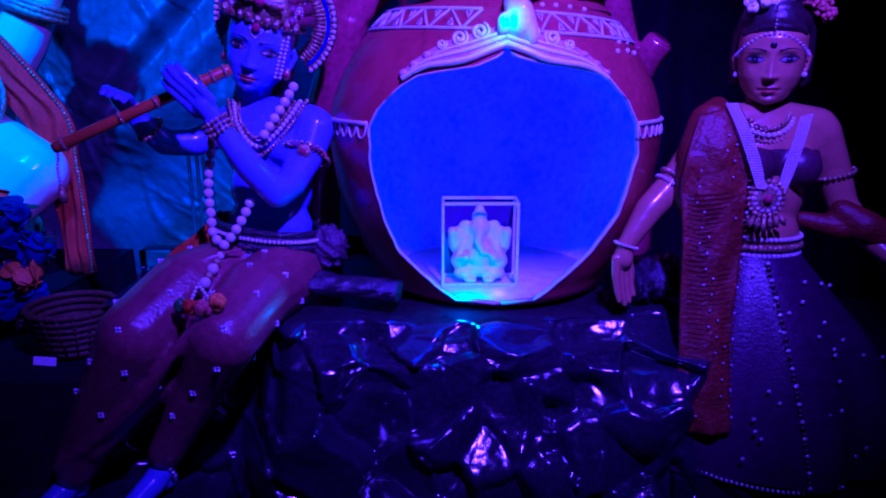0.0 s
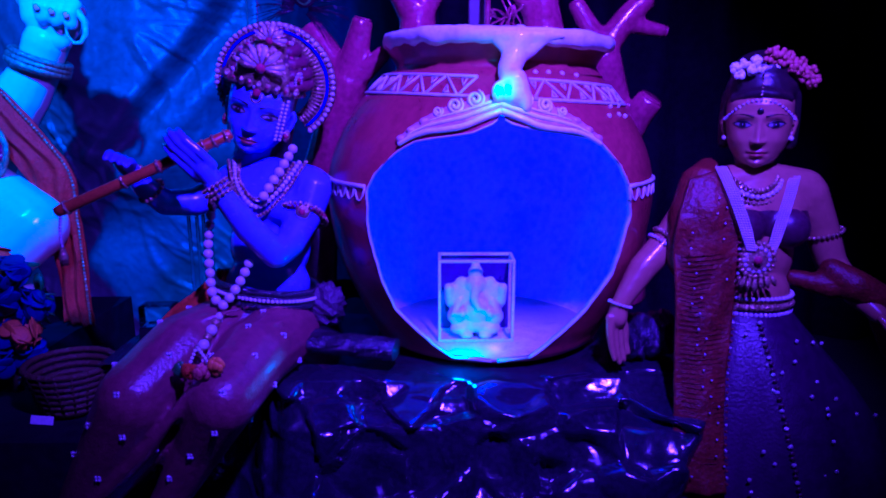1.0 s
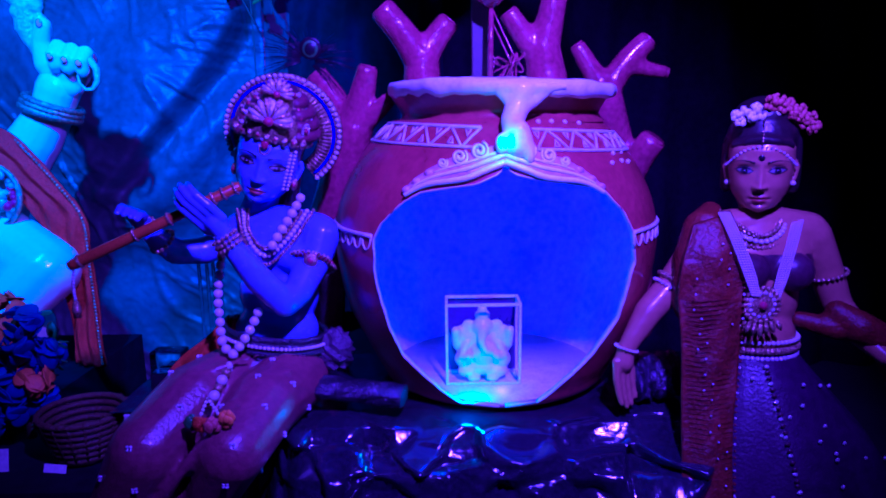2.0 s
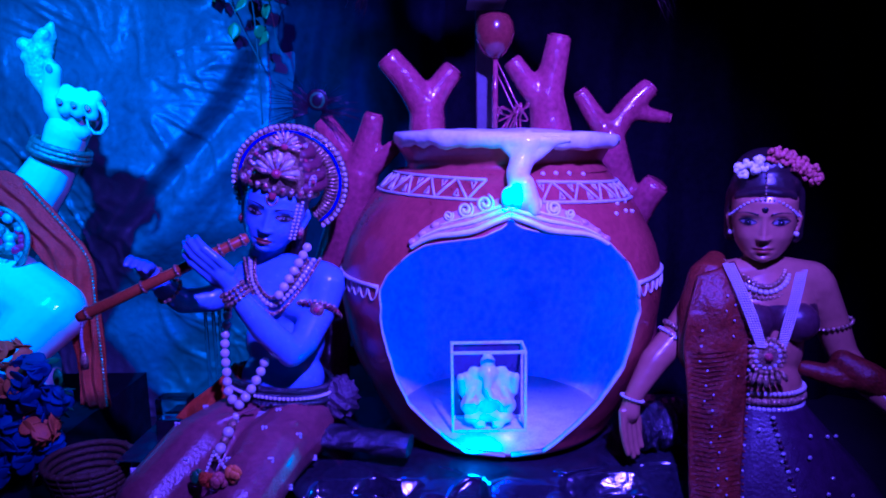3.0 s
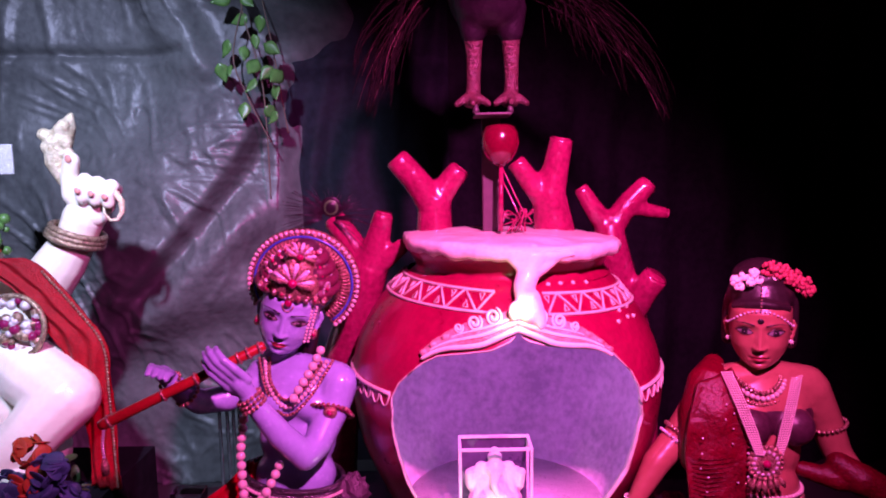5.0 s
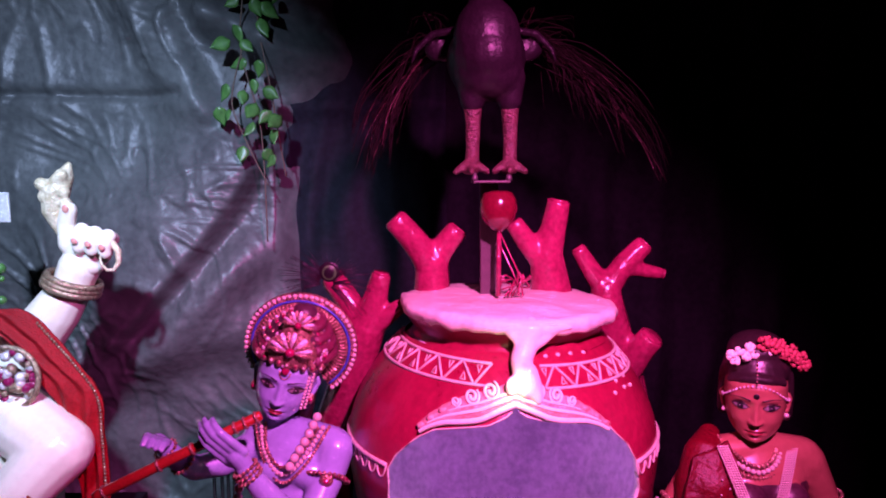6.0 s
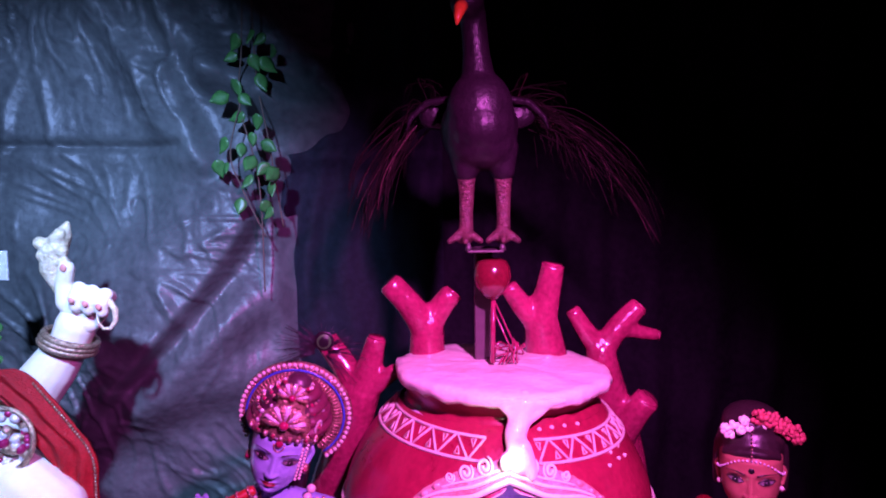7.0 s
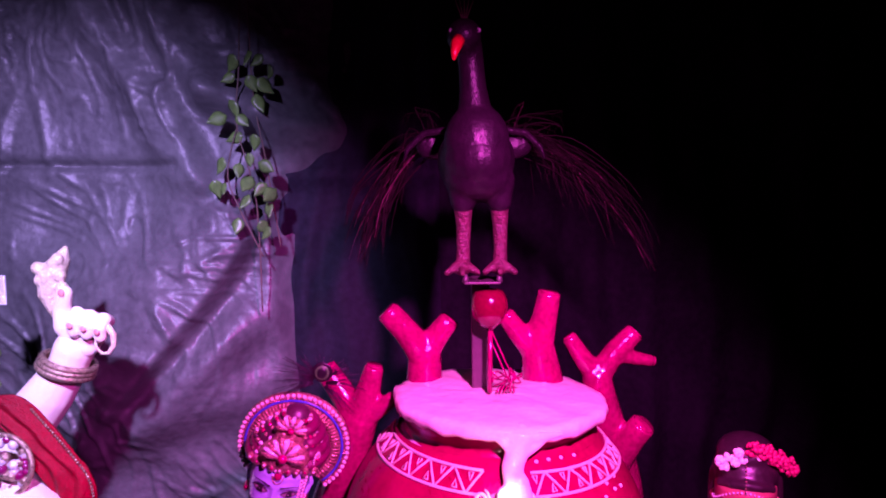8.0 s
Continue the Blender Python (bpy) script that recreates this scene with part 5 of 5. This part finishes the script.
def hair_flowers():
    rnd = random.Random(4)
    places = [(0.812, 1.500), (0.838, 1.512), (0.826, 1.484), (0.856, 1.496), (0.872, 1.520), (0.886, 1.500)] + [(0.908 + 0.125 * k / 8, 1.532 - 0.0035 * k - 0.0006 * k * k + 0.012 * (k % 2)) for k in range(9)] + [(0.93, 1.505), (0.975, 1.498), (1.015, 1.475)]
    for k, (x, z) in enumerate(places):
        white = k < 6 or k == 15
        c = Vector((x, 1.868 + rnd.uniform(-0.008, 0.008), z))
        b = Bag()
        for j in range(16):
            d = Vector((rnd.uniform(-1, 1), rnd.uniform(-1, 0.4), rnd.uniform(-1, 1))).normalized()
            r = rnd.uniform(0.006, 0.009)
            b.ball(c + d * (0.009 if white else 0.016), (r, r * 0.7, r), MILK if white else PINKPETAL, seg=8, rings=5)
        tagged(b.mesh("hair_flower"), f"small {'white' if white else 'pink'} cloth flower on a statue's hair", "flower", "flowers in the hair")


hair_flowers()


def raised_hand_statue():
    """The large seated statue: raised arm, shawl, belly."""
    b = Bag()
    S = [ball((-2.05, 2.85, 1.22), (0.24, 0.17, 0.22), 20, 14), ball((-2.05, 2.78, 0.88), (0.33, 0.27, 0.28), 20, 14), limb([(-2.1, 2.85, 1.35, 0.1), (-2.1, 2.85, 1.50, 0.09)]), ball((-2.13, 2.8, 1.62), (0.13, 0.13, 0.16)),
         limb([(-1.98, 2.88, 1.22, 0.12), (-1.83, 2.87, 1.36, 0.115), (-1.745, 2.86, 1.46, 0.105), (-1.655, 2.85, 1.58, 0.084)]),
         limb([(-1.98, 2.74, 1.12, 0.13), (-1.74, 2.62, 1.01, 0.14), (-1.60, 2.56, 0.945, 0.135)]), limb([(-1.60, 2.56, 0.945, 0.135), (-1.72, 2.46, 0.80, 0.11), (-1.86, 2.38, 0.70, 0.085)]),
         limb([(-1.85, 2.7, 0.66, 0.16), (-1.70, 2.40, 0.60, 0.13), (-1.95, 2.2, 0.58, 0.12)]), limb([(-1.655, 2.85, 1.59, 0.082), (-1.62, 2.845, 1.66, 0.088)])]
    b.flesh(S, SKIN_B, 0.010, 5)
    p = Vector((-1.575, 2.835, 1.74))
    S = [ball(p, (0.112, 0.062, 0.095)), ball((p.x - 0.02, p.y, p.z - 0.07), (0.09, 0.06, 0.06)), limb([(p.x - 0.075, p.y - 0.01, p.z + 0.02, 0.044), (p.x - 0.075, p.y - 0.02, p.z + 0.11, 0.038), (p.x - 0.05, p.y - 0.04, p.z + 0.17, 0.034)])]
    for k in range(3):
        x = p.x + 0.0 + 0.056 * k
        S.append(limb([(x, p.y - 0.01, p.z + 0.04, 0.032), (x + 0.006, p.y - 0.055, p.z + 0.085 - 0.014 * k, 0.034), (x + 0.004, p.y - 0.09, p.z + 0.05 - 0.014 * k, 0.029), (x, p.y - 0.075, p.z + 0.01 - 0.012 * k, 0.027)], 12))
    b.flesh(S, SKIN_B, 0.0075, 3)
    for k in range(3):
        b.ball((p.x + 0.005 + 0.056 * k, p.y - 0.118, p.z + 0.042 - 0.014 * k), (0.013, 0.004, 0.013), NAIL)
    b.ball((p.x - 0.047, p.y - 0.073, p.z + 0.175), (0.015, 0.006, 0.018), NAIL)
    # wrist bangle
    for k in range(3):
        ring(b, (-1.668 + 0.008 * k, 2.85, 1.565 + 0.018 * k), (0.36, 0, 0.93), 0.112 - 0.002 * k, 0.015, GOLD, 36)
    # curled goad and conch held in the fingers
    b.tube([(p.x + 0.125 + 0.042 * math.cos(t), p.y - 0.07, p.z - 0.03 + 0.062 * math.sin(t), 0.018 - 0.0022 * k) for k, t in enumerate(np.linspace(1.9, -3.4, 8))], GILT, 12)
    b.flesh([limb([(p.x - 0.10, p.y, p.z + 0.06, 0.025), (p.x - 0.135, p.y, p.z + 0.16, 0.05), (p.x - 0.125, p.y, p.z + 0.25, 0.06), (p.x - 0.075, p.y, p.z + 0.32, 0.035), (p.x - 0.06, p.y, p.z + 0.36, 0.014)])] +
            [ball((p.x - 0.115 + 0.05 * math.cos(k * 1.9), p.y - 0.03, p.z + 0.19 + 0.018 * k), 0.028) for k in range(8)], GILT, 0.006, 2)
    # jewelled armlet on the upper arm
    rnd = random.Random(2)
    for k in range(70):
        a = rnd.uniform(0, 6.28)
        r = 0.12 * math.sqrt(rnd.random())
        b.ball((-1.80 + r * math.cos(a), 2.555 + 0.3 * r, 1.235 + r * math.sin(a)), rnd.uniform(0.012, 0.026), (SILVER, GOLD, RUBY)[k % 3], seg=8, rings=6)
    ring(b, (-1.80, 2.575, 1.235), (0.0, -1, 0.1), 0.13, 0.012, GOLD, 36)
    # ear ornament and flower by the head
    for k in range(26):
        b.ball((-1.93 + rnd.uniform(-0.05, 0.05), 2.70 + rnd.uniform(-0.04, 0.03), 1.60 + rnd.uniform(-0.08, 0.08)), rnd.uniform(0.012, 0.026), (LEAF, ORANGEPETAL, LEAF)[k % 3], seg=8, rings=6)
    # raised axe blade at the edge of view
    b.box((-1.96, 2.85, 1.92), (0.10, 0.012, 0.13), SILVER, pose(0, 0, 0) , 0.004)
    # shawl falling from the shoulder
    # its gilt border
    chain(b, [(-1.69, 2.625, 1.455), (-1.55, 2.625, 1.28), (-1.465, 2.625, 1.14), (-1.455, 2.625, 0.95), (-1.45, 2.625, 0.52)], 0.006, GOLD, 2.4, 6)
    sheet(b, [((-2.15, 2.66, 1.52), (-1.78, 2.64, 1.51)), ((-2.0, 2.62, 1.50), (-1.69, 2.64, 1.455)), ((-1.82, 2.60, 1.40), (-1.55, 2.64, 1.28)), ((-1.68, 2.62, 1.20), (-1.465, 2.64, 1.14)), ((-1.60, 2.64, 1.0), (-1.455, 2.64, 0.95)), ((-1.57, 2.64, 0.75), (-1.45, 2.64, 0.74)), ((-1.57, 2.64, 0.52), (-1.45, 2.64, 0.50))], REDCLOTH, 36, 0.012, 0.010, 15)
    ob = b.mesh("seated_deity_statue")
    return tagged(ob, "large pale painted seated statue with a raised hand and red shawl", "statue")


raised_hand_statue()
slab("plinth_east", (0.96, 1.80, 0.115), (0.64, 0.40, 0.23), BLACKCLOTH, "low black cloth-covered plinth under the woman statue", "plinth")
slab("plinth_west", (-2.1, 2.6, 0.25), (1.2, 1.0, 0.5), BLACKCLOTH, "low black cloth-covered plinth under a statue", "plinth")


# ---------------------------------------------------------------- bird on its pole
def bird():
    b = Bag()
    S = [ball((0.115, 2.22, 2.42), (0.132, 0.20, 0.135), 20, 14), ball((0.112, 2.13, 2.47), (0.110, 0.10, 0.13), 18, 12), ball((0.117, 2.17, 2.37), (0.120, 0.12, 0.095), 18, 12),
         limb([(0.110, 2.15, 2.50, 0.085), (0.106, 2.13, 2.58, 0.056), (0.101, 2.13, 2.65, 0.045), (0.096, 2.13, 2.72, 0.043), (0.088, 2.12, 2.78, 0.045)]), ball((0.072, 2.095, 2.805), (0.056, 0.064, 0.056), 18, 12),
         limb([(0.065, 2.16, 2.35, 0.060), (0.066, 2.16, 2.28, 0.042)]), limb([(0.182, 2.16, 2.35, 0.060), (0.188, 2.16, 2.28, 0.042)])]
    b.flesh(S, FEATHER, 0.008, 4)
    ring(b, (0.104, 2.13, 2.635), (0, 0, 1), 0.041, 0.005, DARK, 22)
    for x, f in ((0.066, 0.060), (0.188, 0.184)):
        b.flesh([limb([(x, 2.16, 2.30, 0.036), (x + 0.002, 2.17, 2.20, 0.026), (f + 0.006, 2.165, 2.12, 0.023), (f + 0.004, 2.16, 2.075, 0.026)])] +
                [limb([(f, 2.15, 2.078, 0.020), (f + dx * 0.6, 2.12, 2.062, 0.014), (f + dx, 2.09 + abs(dx) * 0.5, 2.048, 0.011)]) for dx in (-0.05, 0.0, 0.05)] + [ball((f, 2.15, 2.05), (0.03, 0.045, 0.012))], SCALE, 0.0065, 2)
    b.tube([(0.055, 2.055, 2.785, 0.022), (0.046, 2.028, 2.765, 0.019), (0.039, 2.01, 2.735, 0.012), (0.036, 2.006, 2.712, 0.004)], BEAK, 12)
    for s in (0.035, 0.112):
        b.ball((s, 2.062, 2.815), (0.012, 0.008, 0.009), SILVER)
        b.ball((s, 2.056, 2.815), 0.0055, DARK)
    for k in range(5):
        a = (k - 2) * 0.16
        b.tube([(0.075, 2.11, 2.845, 0.002), (0.075 + 0.10 * math.sin(a), 2.11, 2.845 + 0.085, 0.0018)], STEM, 6)
        b.ball((0.075 + 0.105 * math.sin(a), 2.11, 2.845 + 0.09), 0.009, RUBY)
    # folded wings
    for s in (-1, 1):
        c = 0.115
        b.flesh([limb([(c + s * 0.10, 2.28, 2.53, 0.014), (c + s * 0.18, 2.30, 2.520, 0.014), (c + s * 0.235, 2.31, 2.470, 0.011), (c + s * 0.25, 2.31, 2.43, 0.006)]), ball((c + s * 0.14, 2.34, 2.48), (0.07, 0.03, 0.05))], FEATHER, 0.007, 3)
    # loose tail of dry feathers, hanging in tufts on both sides
    rnd = random.Random(21)
    tufts = ((-0.31, 2.06, 30), (-0.24, 2.14, 24), (-0.17, 2.30, 16), (-0.36, 2.20, 16), (0.40, 2.36, 22), (0.47, 2.30, 20), (0.56, 2.26, 18), (0.66, 2.17, 18), (0.80, 2.05, 22), (0.74, 2.24, 12), (0.30, 2.60, 14), (0.45, 2.56, 12), (-0.08, 2.58, 10))
    for ex, ez, cnt in tufts:
        s = -1 if ex < 0.1 else 1
        for k in range(int(cnt * 0.7)):
            p0 = Vector((0.115 + s * rnd.uniform(0.06, 0.18), rnd.uniform(2.32, 2.42), 2.51 + rnd.uniform(-0.04, 0.03)))
            end = Vector((ex + rnd.gauss(0, 0.022), rnd.uniform(2.42, 2.5), ez + rnd.gauss(0, 0.035)))
            arch = 0.05 + 0.35 * max(0, 2.5 - ez) * rnd.uniform(0.4, 1.0)
            p1 = p0.lerp(end, 0.4) + Vector((s * 0.01, 0.01, arch * 0.75)) + Vector((rnd.gauss(0, 0.012), 0, rnd.gauss(0, 0.012)))
            p2 = p0.lerp(end, 0.78) + Vector((s * 0.02, 0.01, arch * 0.55)) + Vector((rnd.gauss(0, 0.012), 0, rnd.gauss(0, 0.012)))
            w = rnd.choice((0.0007, 0.0009, 0.0018))
            line = spline([(*p0, w), (*p1, w * 1.2), (*p2, w * 1.4), (*end, w * 0.5)], 4)
            b.tube(line, STRAW if rnd.random() < 0.92 else SCALE, 4)
            if k % 2 == 0:
                for q in line[5::2]:
                    o = Vector(q[:3])
                    b.tube([(*o, 0.0008), (*(o + Vector((s * rnd.uniform(-0.01, 0.025), 0, -rnd.uniform(0.02, 0.055)))), 0.0003)], STRAW, 3)
    ob = b.mesh("bird_statue")
    return tagged(ob, "dark painted bird statue with scaly legs and a drooping feather tail", "statue")


bird()


def pole():
    root = empty("bird_pole", (0.13, 2.24, 1.62), "dark iron pole with a small plate carrying the bird", "pole")
    b = Bag()
    b.box((0.128, 2.26, 1.81), (0.064, 0.03, 0.42), IRON, None, 0.004)
    b.mesh("post", root)
    b = Bag()
    b.box((0.125, 2.17, 2.015), (0.12, 0.16, 0.008), IRON)
    b.mesh("plate", root)
    for x in (0.07, 0.18):
        b = Bag()
        b.tube([(x, 2.10, 2.018, 0.012), (x, 2.10, 2.03, 0.010), (x, 2.10, 2.045, 0.005)], IRON, 8)
        b.mesh("bolt", root)
    root = empty("red_bulb", (0.155, 2.17, 1.65), "red glass lamp bulb on a thin stem, unlit", "bulb")
    b = Bag()
    b.tube([(0.152, 2.17, 1.985, 0.030), (0.152, 2.17, 1.978, 0.048), (0.152, 2.17, 1.955, 0.060), (0.152, 2.17, 1.925, 0.064), (0.152, 2.17, 1.895, 0.056), (0.152, 2.17, 1.868, 0.038), (0.152, 2.17, 1.848, 0.016)], AMBER, 24)
    b.mesh("globe", root)
    b = Bag()
    b.tube([(0.155, 2.17, 1.85, 0.008), (0.152, 2.17, 1.63, 0.009)], BARK, 10)
    b.mesh("stem", root)
    rnd = random.Random(6)
    for k in range(6):
        b = Bag()
        x = 0.175 + 0.012 * k
        mid = [(x + rnd.uniform(-0.03, 0.05), 2.16 + rnd.uniform(-0.04, 0.04), 1.64 + rnd.uniform(0.01, 0.07), 0.0032) for _ in range(3)]
        b.tube(spline([(x, 2.17, 1.628, 0.0035)] + mid + [(0.16, 2.17, (1.70, 1.80, 1.66, 1.84, 1.68, 1.65)[k], 0.0028)], 5), BARK, 6)
        tagged(b.mesh("loose_wire"), "thin loose wire curling by the lamp stem", "wire", "wires by the lamp")


pole()


# ---------------------------------------------------------------- logs and small heaps on the rock
def foil_log(name, p, q, r, label):
    b = Bag()
    P, Q = Vector(p), Vector(q)
    rnd = random.Random(int(1000 * abs(p[0])))
    v, f = [], []
    n, m = 16, 14
    ax = (Q - P).normalized()
    side = ax.cross(Vector((0, 0, 1))).normalized()
    up = side.cross(ax)
    for i in range(m + 1):
        c = P.lerp(Q, i / m)
        for j in range(n):
            t = 2 * math.pi * j / n
            k = r * (1 + rnd.uniform(-0.14, 0.14)) * (0.93 if i in (0, m) else 1)
            v.append(c + side * math.cos(t) * k * 1.2 + up * math.sin(t) * k * 0.75)
    for i in range(m):
        for j in range(n):
            a, c = i * n + j, i * n + (j + 1) % n
            f.append([a, c, c + n, a + n])
    f += [list(range(n)), [m * n + j for j in range(n)]]
    b.add(v, f, GLITTER, smooth=False)
    return tagged(b.mesh(name), label, "log")


foil_log("foil_log", (-0.44, 1.92, 0.705), (-0.13, 1.86, 0.69), 0.042, "crinkled dark glitter foil log lying on the rock")
foil_log("foil_log", (0.57, 1.99, 0.68), (0.74, 2.0, 0.70), 0.085, "short heap of crinkled dark glitter foil")


def foil_ball():
    rnd = random.Random(9)
    v, f = ball((-0.355, 2.0, 0.79), (0.062, 0.06, 0.07), 16, 12)
    c = Vector((-0.355, 2.0, 0.79))
    v = [c + (Vector(p) - c) * rnd.uniform(0.82, 1.12) for p in v]
    b = Bag()
    b.add(v, f, ROSE, smooth=False)
    tagged(b.mesh("foil_ball"), "crumpled dark net ball resting on the rock", "ball")


foil_ball()


def red_drape():
    b = Bag()
    sheet(b, [((-0.70, 2.02, 0.90), (-0.665, 2.0, 0.90)), ((-0.76, 1.99, 0.84), (-0.67, 1.96, 0.82)), ((-0.83, 1.98, 0.79), (-0.68, 1.93, 0.76)), ((-0.88, 1.98, 0.74), (-0.70, 1.93, 0.70))], REDCLOTH, 24, 0.010, 0.008, 14)
    tagged(b.mesh("red_sash_cloth"), "red cloth end hanging beside the flute player's hip", "cloth")


red_drape()


# ---------------------------------------------------------------- hanging vine
def vine():
    root = empty("hanging_vine", (-1.0, 3.55, 3.1), "plastic vine with green leaves hanging before the backdrop", "vine")
    rnd = random.Random(17)
    strands = [spline([(-1.03, 3.52, 3.6), (-1.05, 3.50, 3.0), (-1.07, 3.50, 2.7), (-0.98, 3.50, 2.3), (-0.97, 3.52, 1.7)], 10),
               spline([(-1.00, 3.52, 3.6), (-0.98, 3.50, 2.9), (-0.92, 3.50, 2.5), (-0.86, 3.52, 2.05)], 10),
               spline([(-1.05, 3.50, 2.75), (-1.12, 3.48, 2.45), (-1.06, 3.48, 2.25), (-0.95, 3.50, 2.0)], 10)]
    for s in strands:
        b = Bag()
        b.tube([(*p, 0.004) for p in s], STEM, 6)
        b.mesh("stem", root)

    def leaf(c, size, rx, rz, roll):
        v, f = [], []
        n = 7
        for i in range(n):
            t = i / (n - 1)
            w = size * 0.40 * math.sin(math.pi * min(1, t ** 0.8 * 0.95 + 0.05)) * (1 - 0.25 * t)
            for s in (-1, -0.5, 0, 0.5, 1):
                v.append((s * w, -0.08 * size * (1 - abs(s)) + 0.05 * size * math.sin(t * 3), -t * size))
        for i in range(n - 1):
            for j in range(4):
                a = i * 5 + j
                f.append([a, a + 1, a + 6, a + 5])
        b = Bag()
        b.add(v, f, LEAF, pose(*c, rx, roll, rz))
        ob = b.mesh("leaf", root)
        ob.modifiers.new("thickness", "SOLIDIFY").thickness = 0.0015
    spots = [(-1.04, 3.03), (-0.97, 3.05), (-0.90, 3.03), (-0.86, 2.98), (-1.05, 2.93), (-0.97, 2.92), (-0.92, 2.90), (-1.08, 2.80), (-0.93, 2.82), (-1.10, 2.72), (-1.04, 2.72),
             (-1.12, 2.50), (-1.04, 2.47), (-0.98, 2.52), (-0.93, 2.47), (-0.98, 2.40), (-1.17, 2.38), (-1.12, 2.36), (-0.90, 2.36), (-0.84, 2.33), (-0.99, 2.30), (-0.89, 2.26), (-1.05, 2.18), (-0.94, 2.16), (-0.88, 2.13), (-0.95, 2.62), (-1.02, 2.62)]
    for x, z in spots:
        leaf((x - 0.02, 3.47 + rnd.uniform(-0.03, 0.03), z + 0.03), rnd.uniform(0.075, 0.115), rnd.uniform(-35, 20), rnd.uniform(-40, 40), rnd.uniform(-70, 70))


vine()


# ---------------------------------------------------------------- foreground clutter by the large statue
def blossom(c, size, kind, label, rnd):
    b = Bag()
    for k in range(16):
        d = Vector((rnd.uniform(-1, 1), rnd.uniform(-1, 0.5), rnd.uniform(-1, 1))).normalized()
        p = Vector(c) + d * size * 0.55
        q = d.to_track_quat("Z", "Y").to_matrix()
        v, f = ball((0, 0, 0), (size * 0.46, size * 0.38, size * 0.06), 12, 6)
        t = Matrix.Translation(p) @ (q @ Euler((rnd.uniform(-0.7, 0.7), rnd.uniform(-0.7, 0.7), rnd.uniform(0, 3))).to_matrix()).to_4x4()
        b.add(v, f, kind, t)
    tagged(b.mesh("flower"), label, "flower", "artificial flowers in the bunch")


rnd = random.Random(31)
for k in range(15):
    x, z = -1.47 + 0.17 * ((k * 0.37) % 1), 0.58 + 0.34 * k / 14
    orange = k in (5, 12, 14)
    blossom((x, 2.02 + rnd.uniform(-0.05, 0.05), z), 0.075, ORANGEPETAL if orange else BLUEPETAL, "orange cloth flower in the bunch" if orange else "blue cloth flower in the bunch", rnd)
b = Bag()
for k in range(26):
    x = -1.47 + 0.2 * rnd.random()
    z = 0.5 + 0.42 * rnd.random()
    t = pose(x, 2.06, z, rnd.uniform(-60, 60), rnd.uniform(-60, 60), rnd.uniform(0, 180))
    v, f = ball((0, 0, 0), (0.035, 0.016, 0.003), 10, 6)
    b.add(v, f, LEAF, t)
b.tube([(-1.40, 2.05, 0.48, 0.02), (-1.38, 2.05, 0.9, 0.008)], STEM, 8)
tagged(b.mesh("flower_foliage"), "dark leaves and stems of the flower bunch", "foliage", kind="stuff")


def basket():
    root = empty("wicker_basket", (-1.17, 1.95, 0.46), "low woven basket with a flared rim on the stand", "basket")
    for k in range(7):
        b = Bag()
        z, r = 0.475 + 0.022 * k, 0.085 + 0.007 * k
        ring(b, (-1.17, 1.97, z), (0.03, 0, 1), r, 0.010, WICKER, 36)
        b.mesh("woven_course", root)
    b = Bag()
    b.tube([(-1.17, 1.97, 0.462, 0.09), (-1.17, 1.97, 0.472, 0.09)], WICKER, 30)
    b.mesh("bottom", root)
    for k in range(18):
        t = 2 * math.pi * k / 18
        b = Bag()
        b.tube([(-1.17 + 0.09 * math.cos(t), 1.97 + 0.09 * math.sin(t), 0.47, 0.004), (-1.17 + 0.135 * math.cos(t), 1.97 + 0.135 * math.sin(t), 0.615, 0.004)], WICKER, 6)
        b.mesh("stake", root)


basket()
slab("side_stand", (-1.32, 2.0, 0.225), (0.55, 0.5, 0.45), BLACKCLOTH, "low black stand carrying basket and flowers", "stand")


def small_card(c, w, h, turn, lean):
    b = Bag()
    b.box((0, 0, h / 2), (w, 0.004, h), CARD, pose(*c, lean, 0, turn), 0.001)
    tagged(b.mesh("white_card"), "small blank white card standing on the black stand", "card", "cards on the stand")


small_card((-1.215, 1.86, 0.452), 0.075, 0.026, -8, -20)
small_card((-1.40, 1.87, 0.452), 0.07, 0.07, 5, -12)


def clear_box():
    b = Bag()
    b.box((-0.94, 2.12, 0.72), (0.11, 0.07, 0.075), GLASS, None, 0.006)
    tagged(b.mesh("clear_plastic_box"), "small clear plastic box standing on a block", "box")
    b = Bag()
    b.box((-0.94, 2.14, 0.34), (0.12, 0.10, 0.68), BLACKCLOTH, None, 0.004)
    tagged(b.mesh("black_block"), "plain black block behind the flute player", "block")
    for k in range(4):
        b = Bag()
        x = -0.865 + 0.022 * k + (0.006 if k > 0 else 0)
        b.tube([(x, 2.25, 0.64, 0.006), (x, 2.25, 1.045, 0.006)], GLASS, 10)
        tagged(b.mesh("clear_rod"), "thin upright clear plastic rod", "rod", "clear rods")


clear_box()
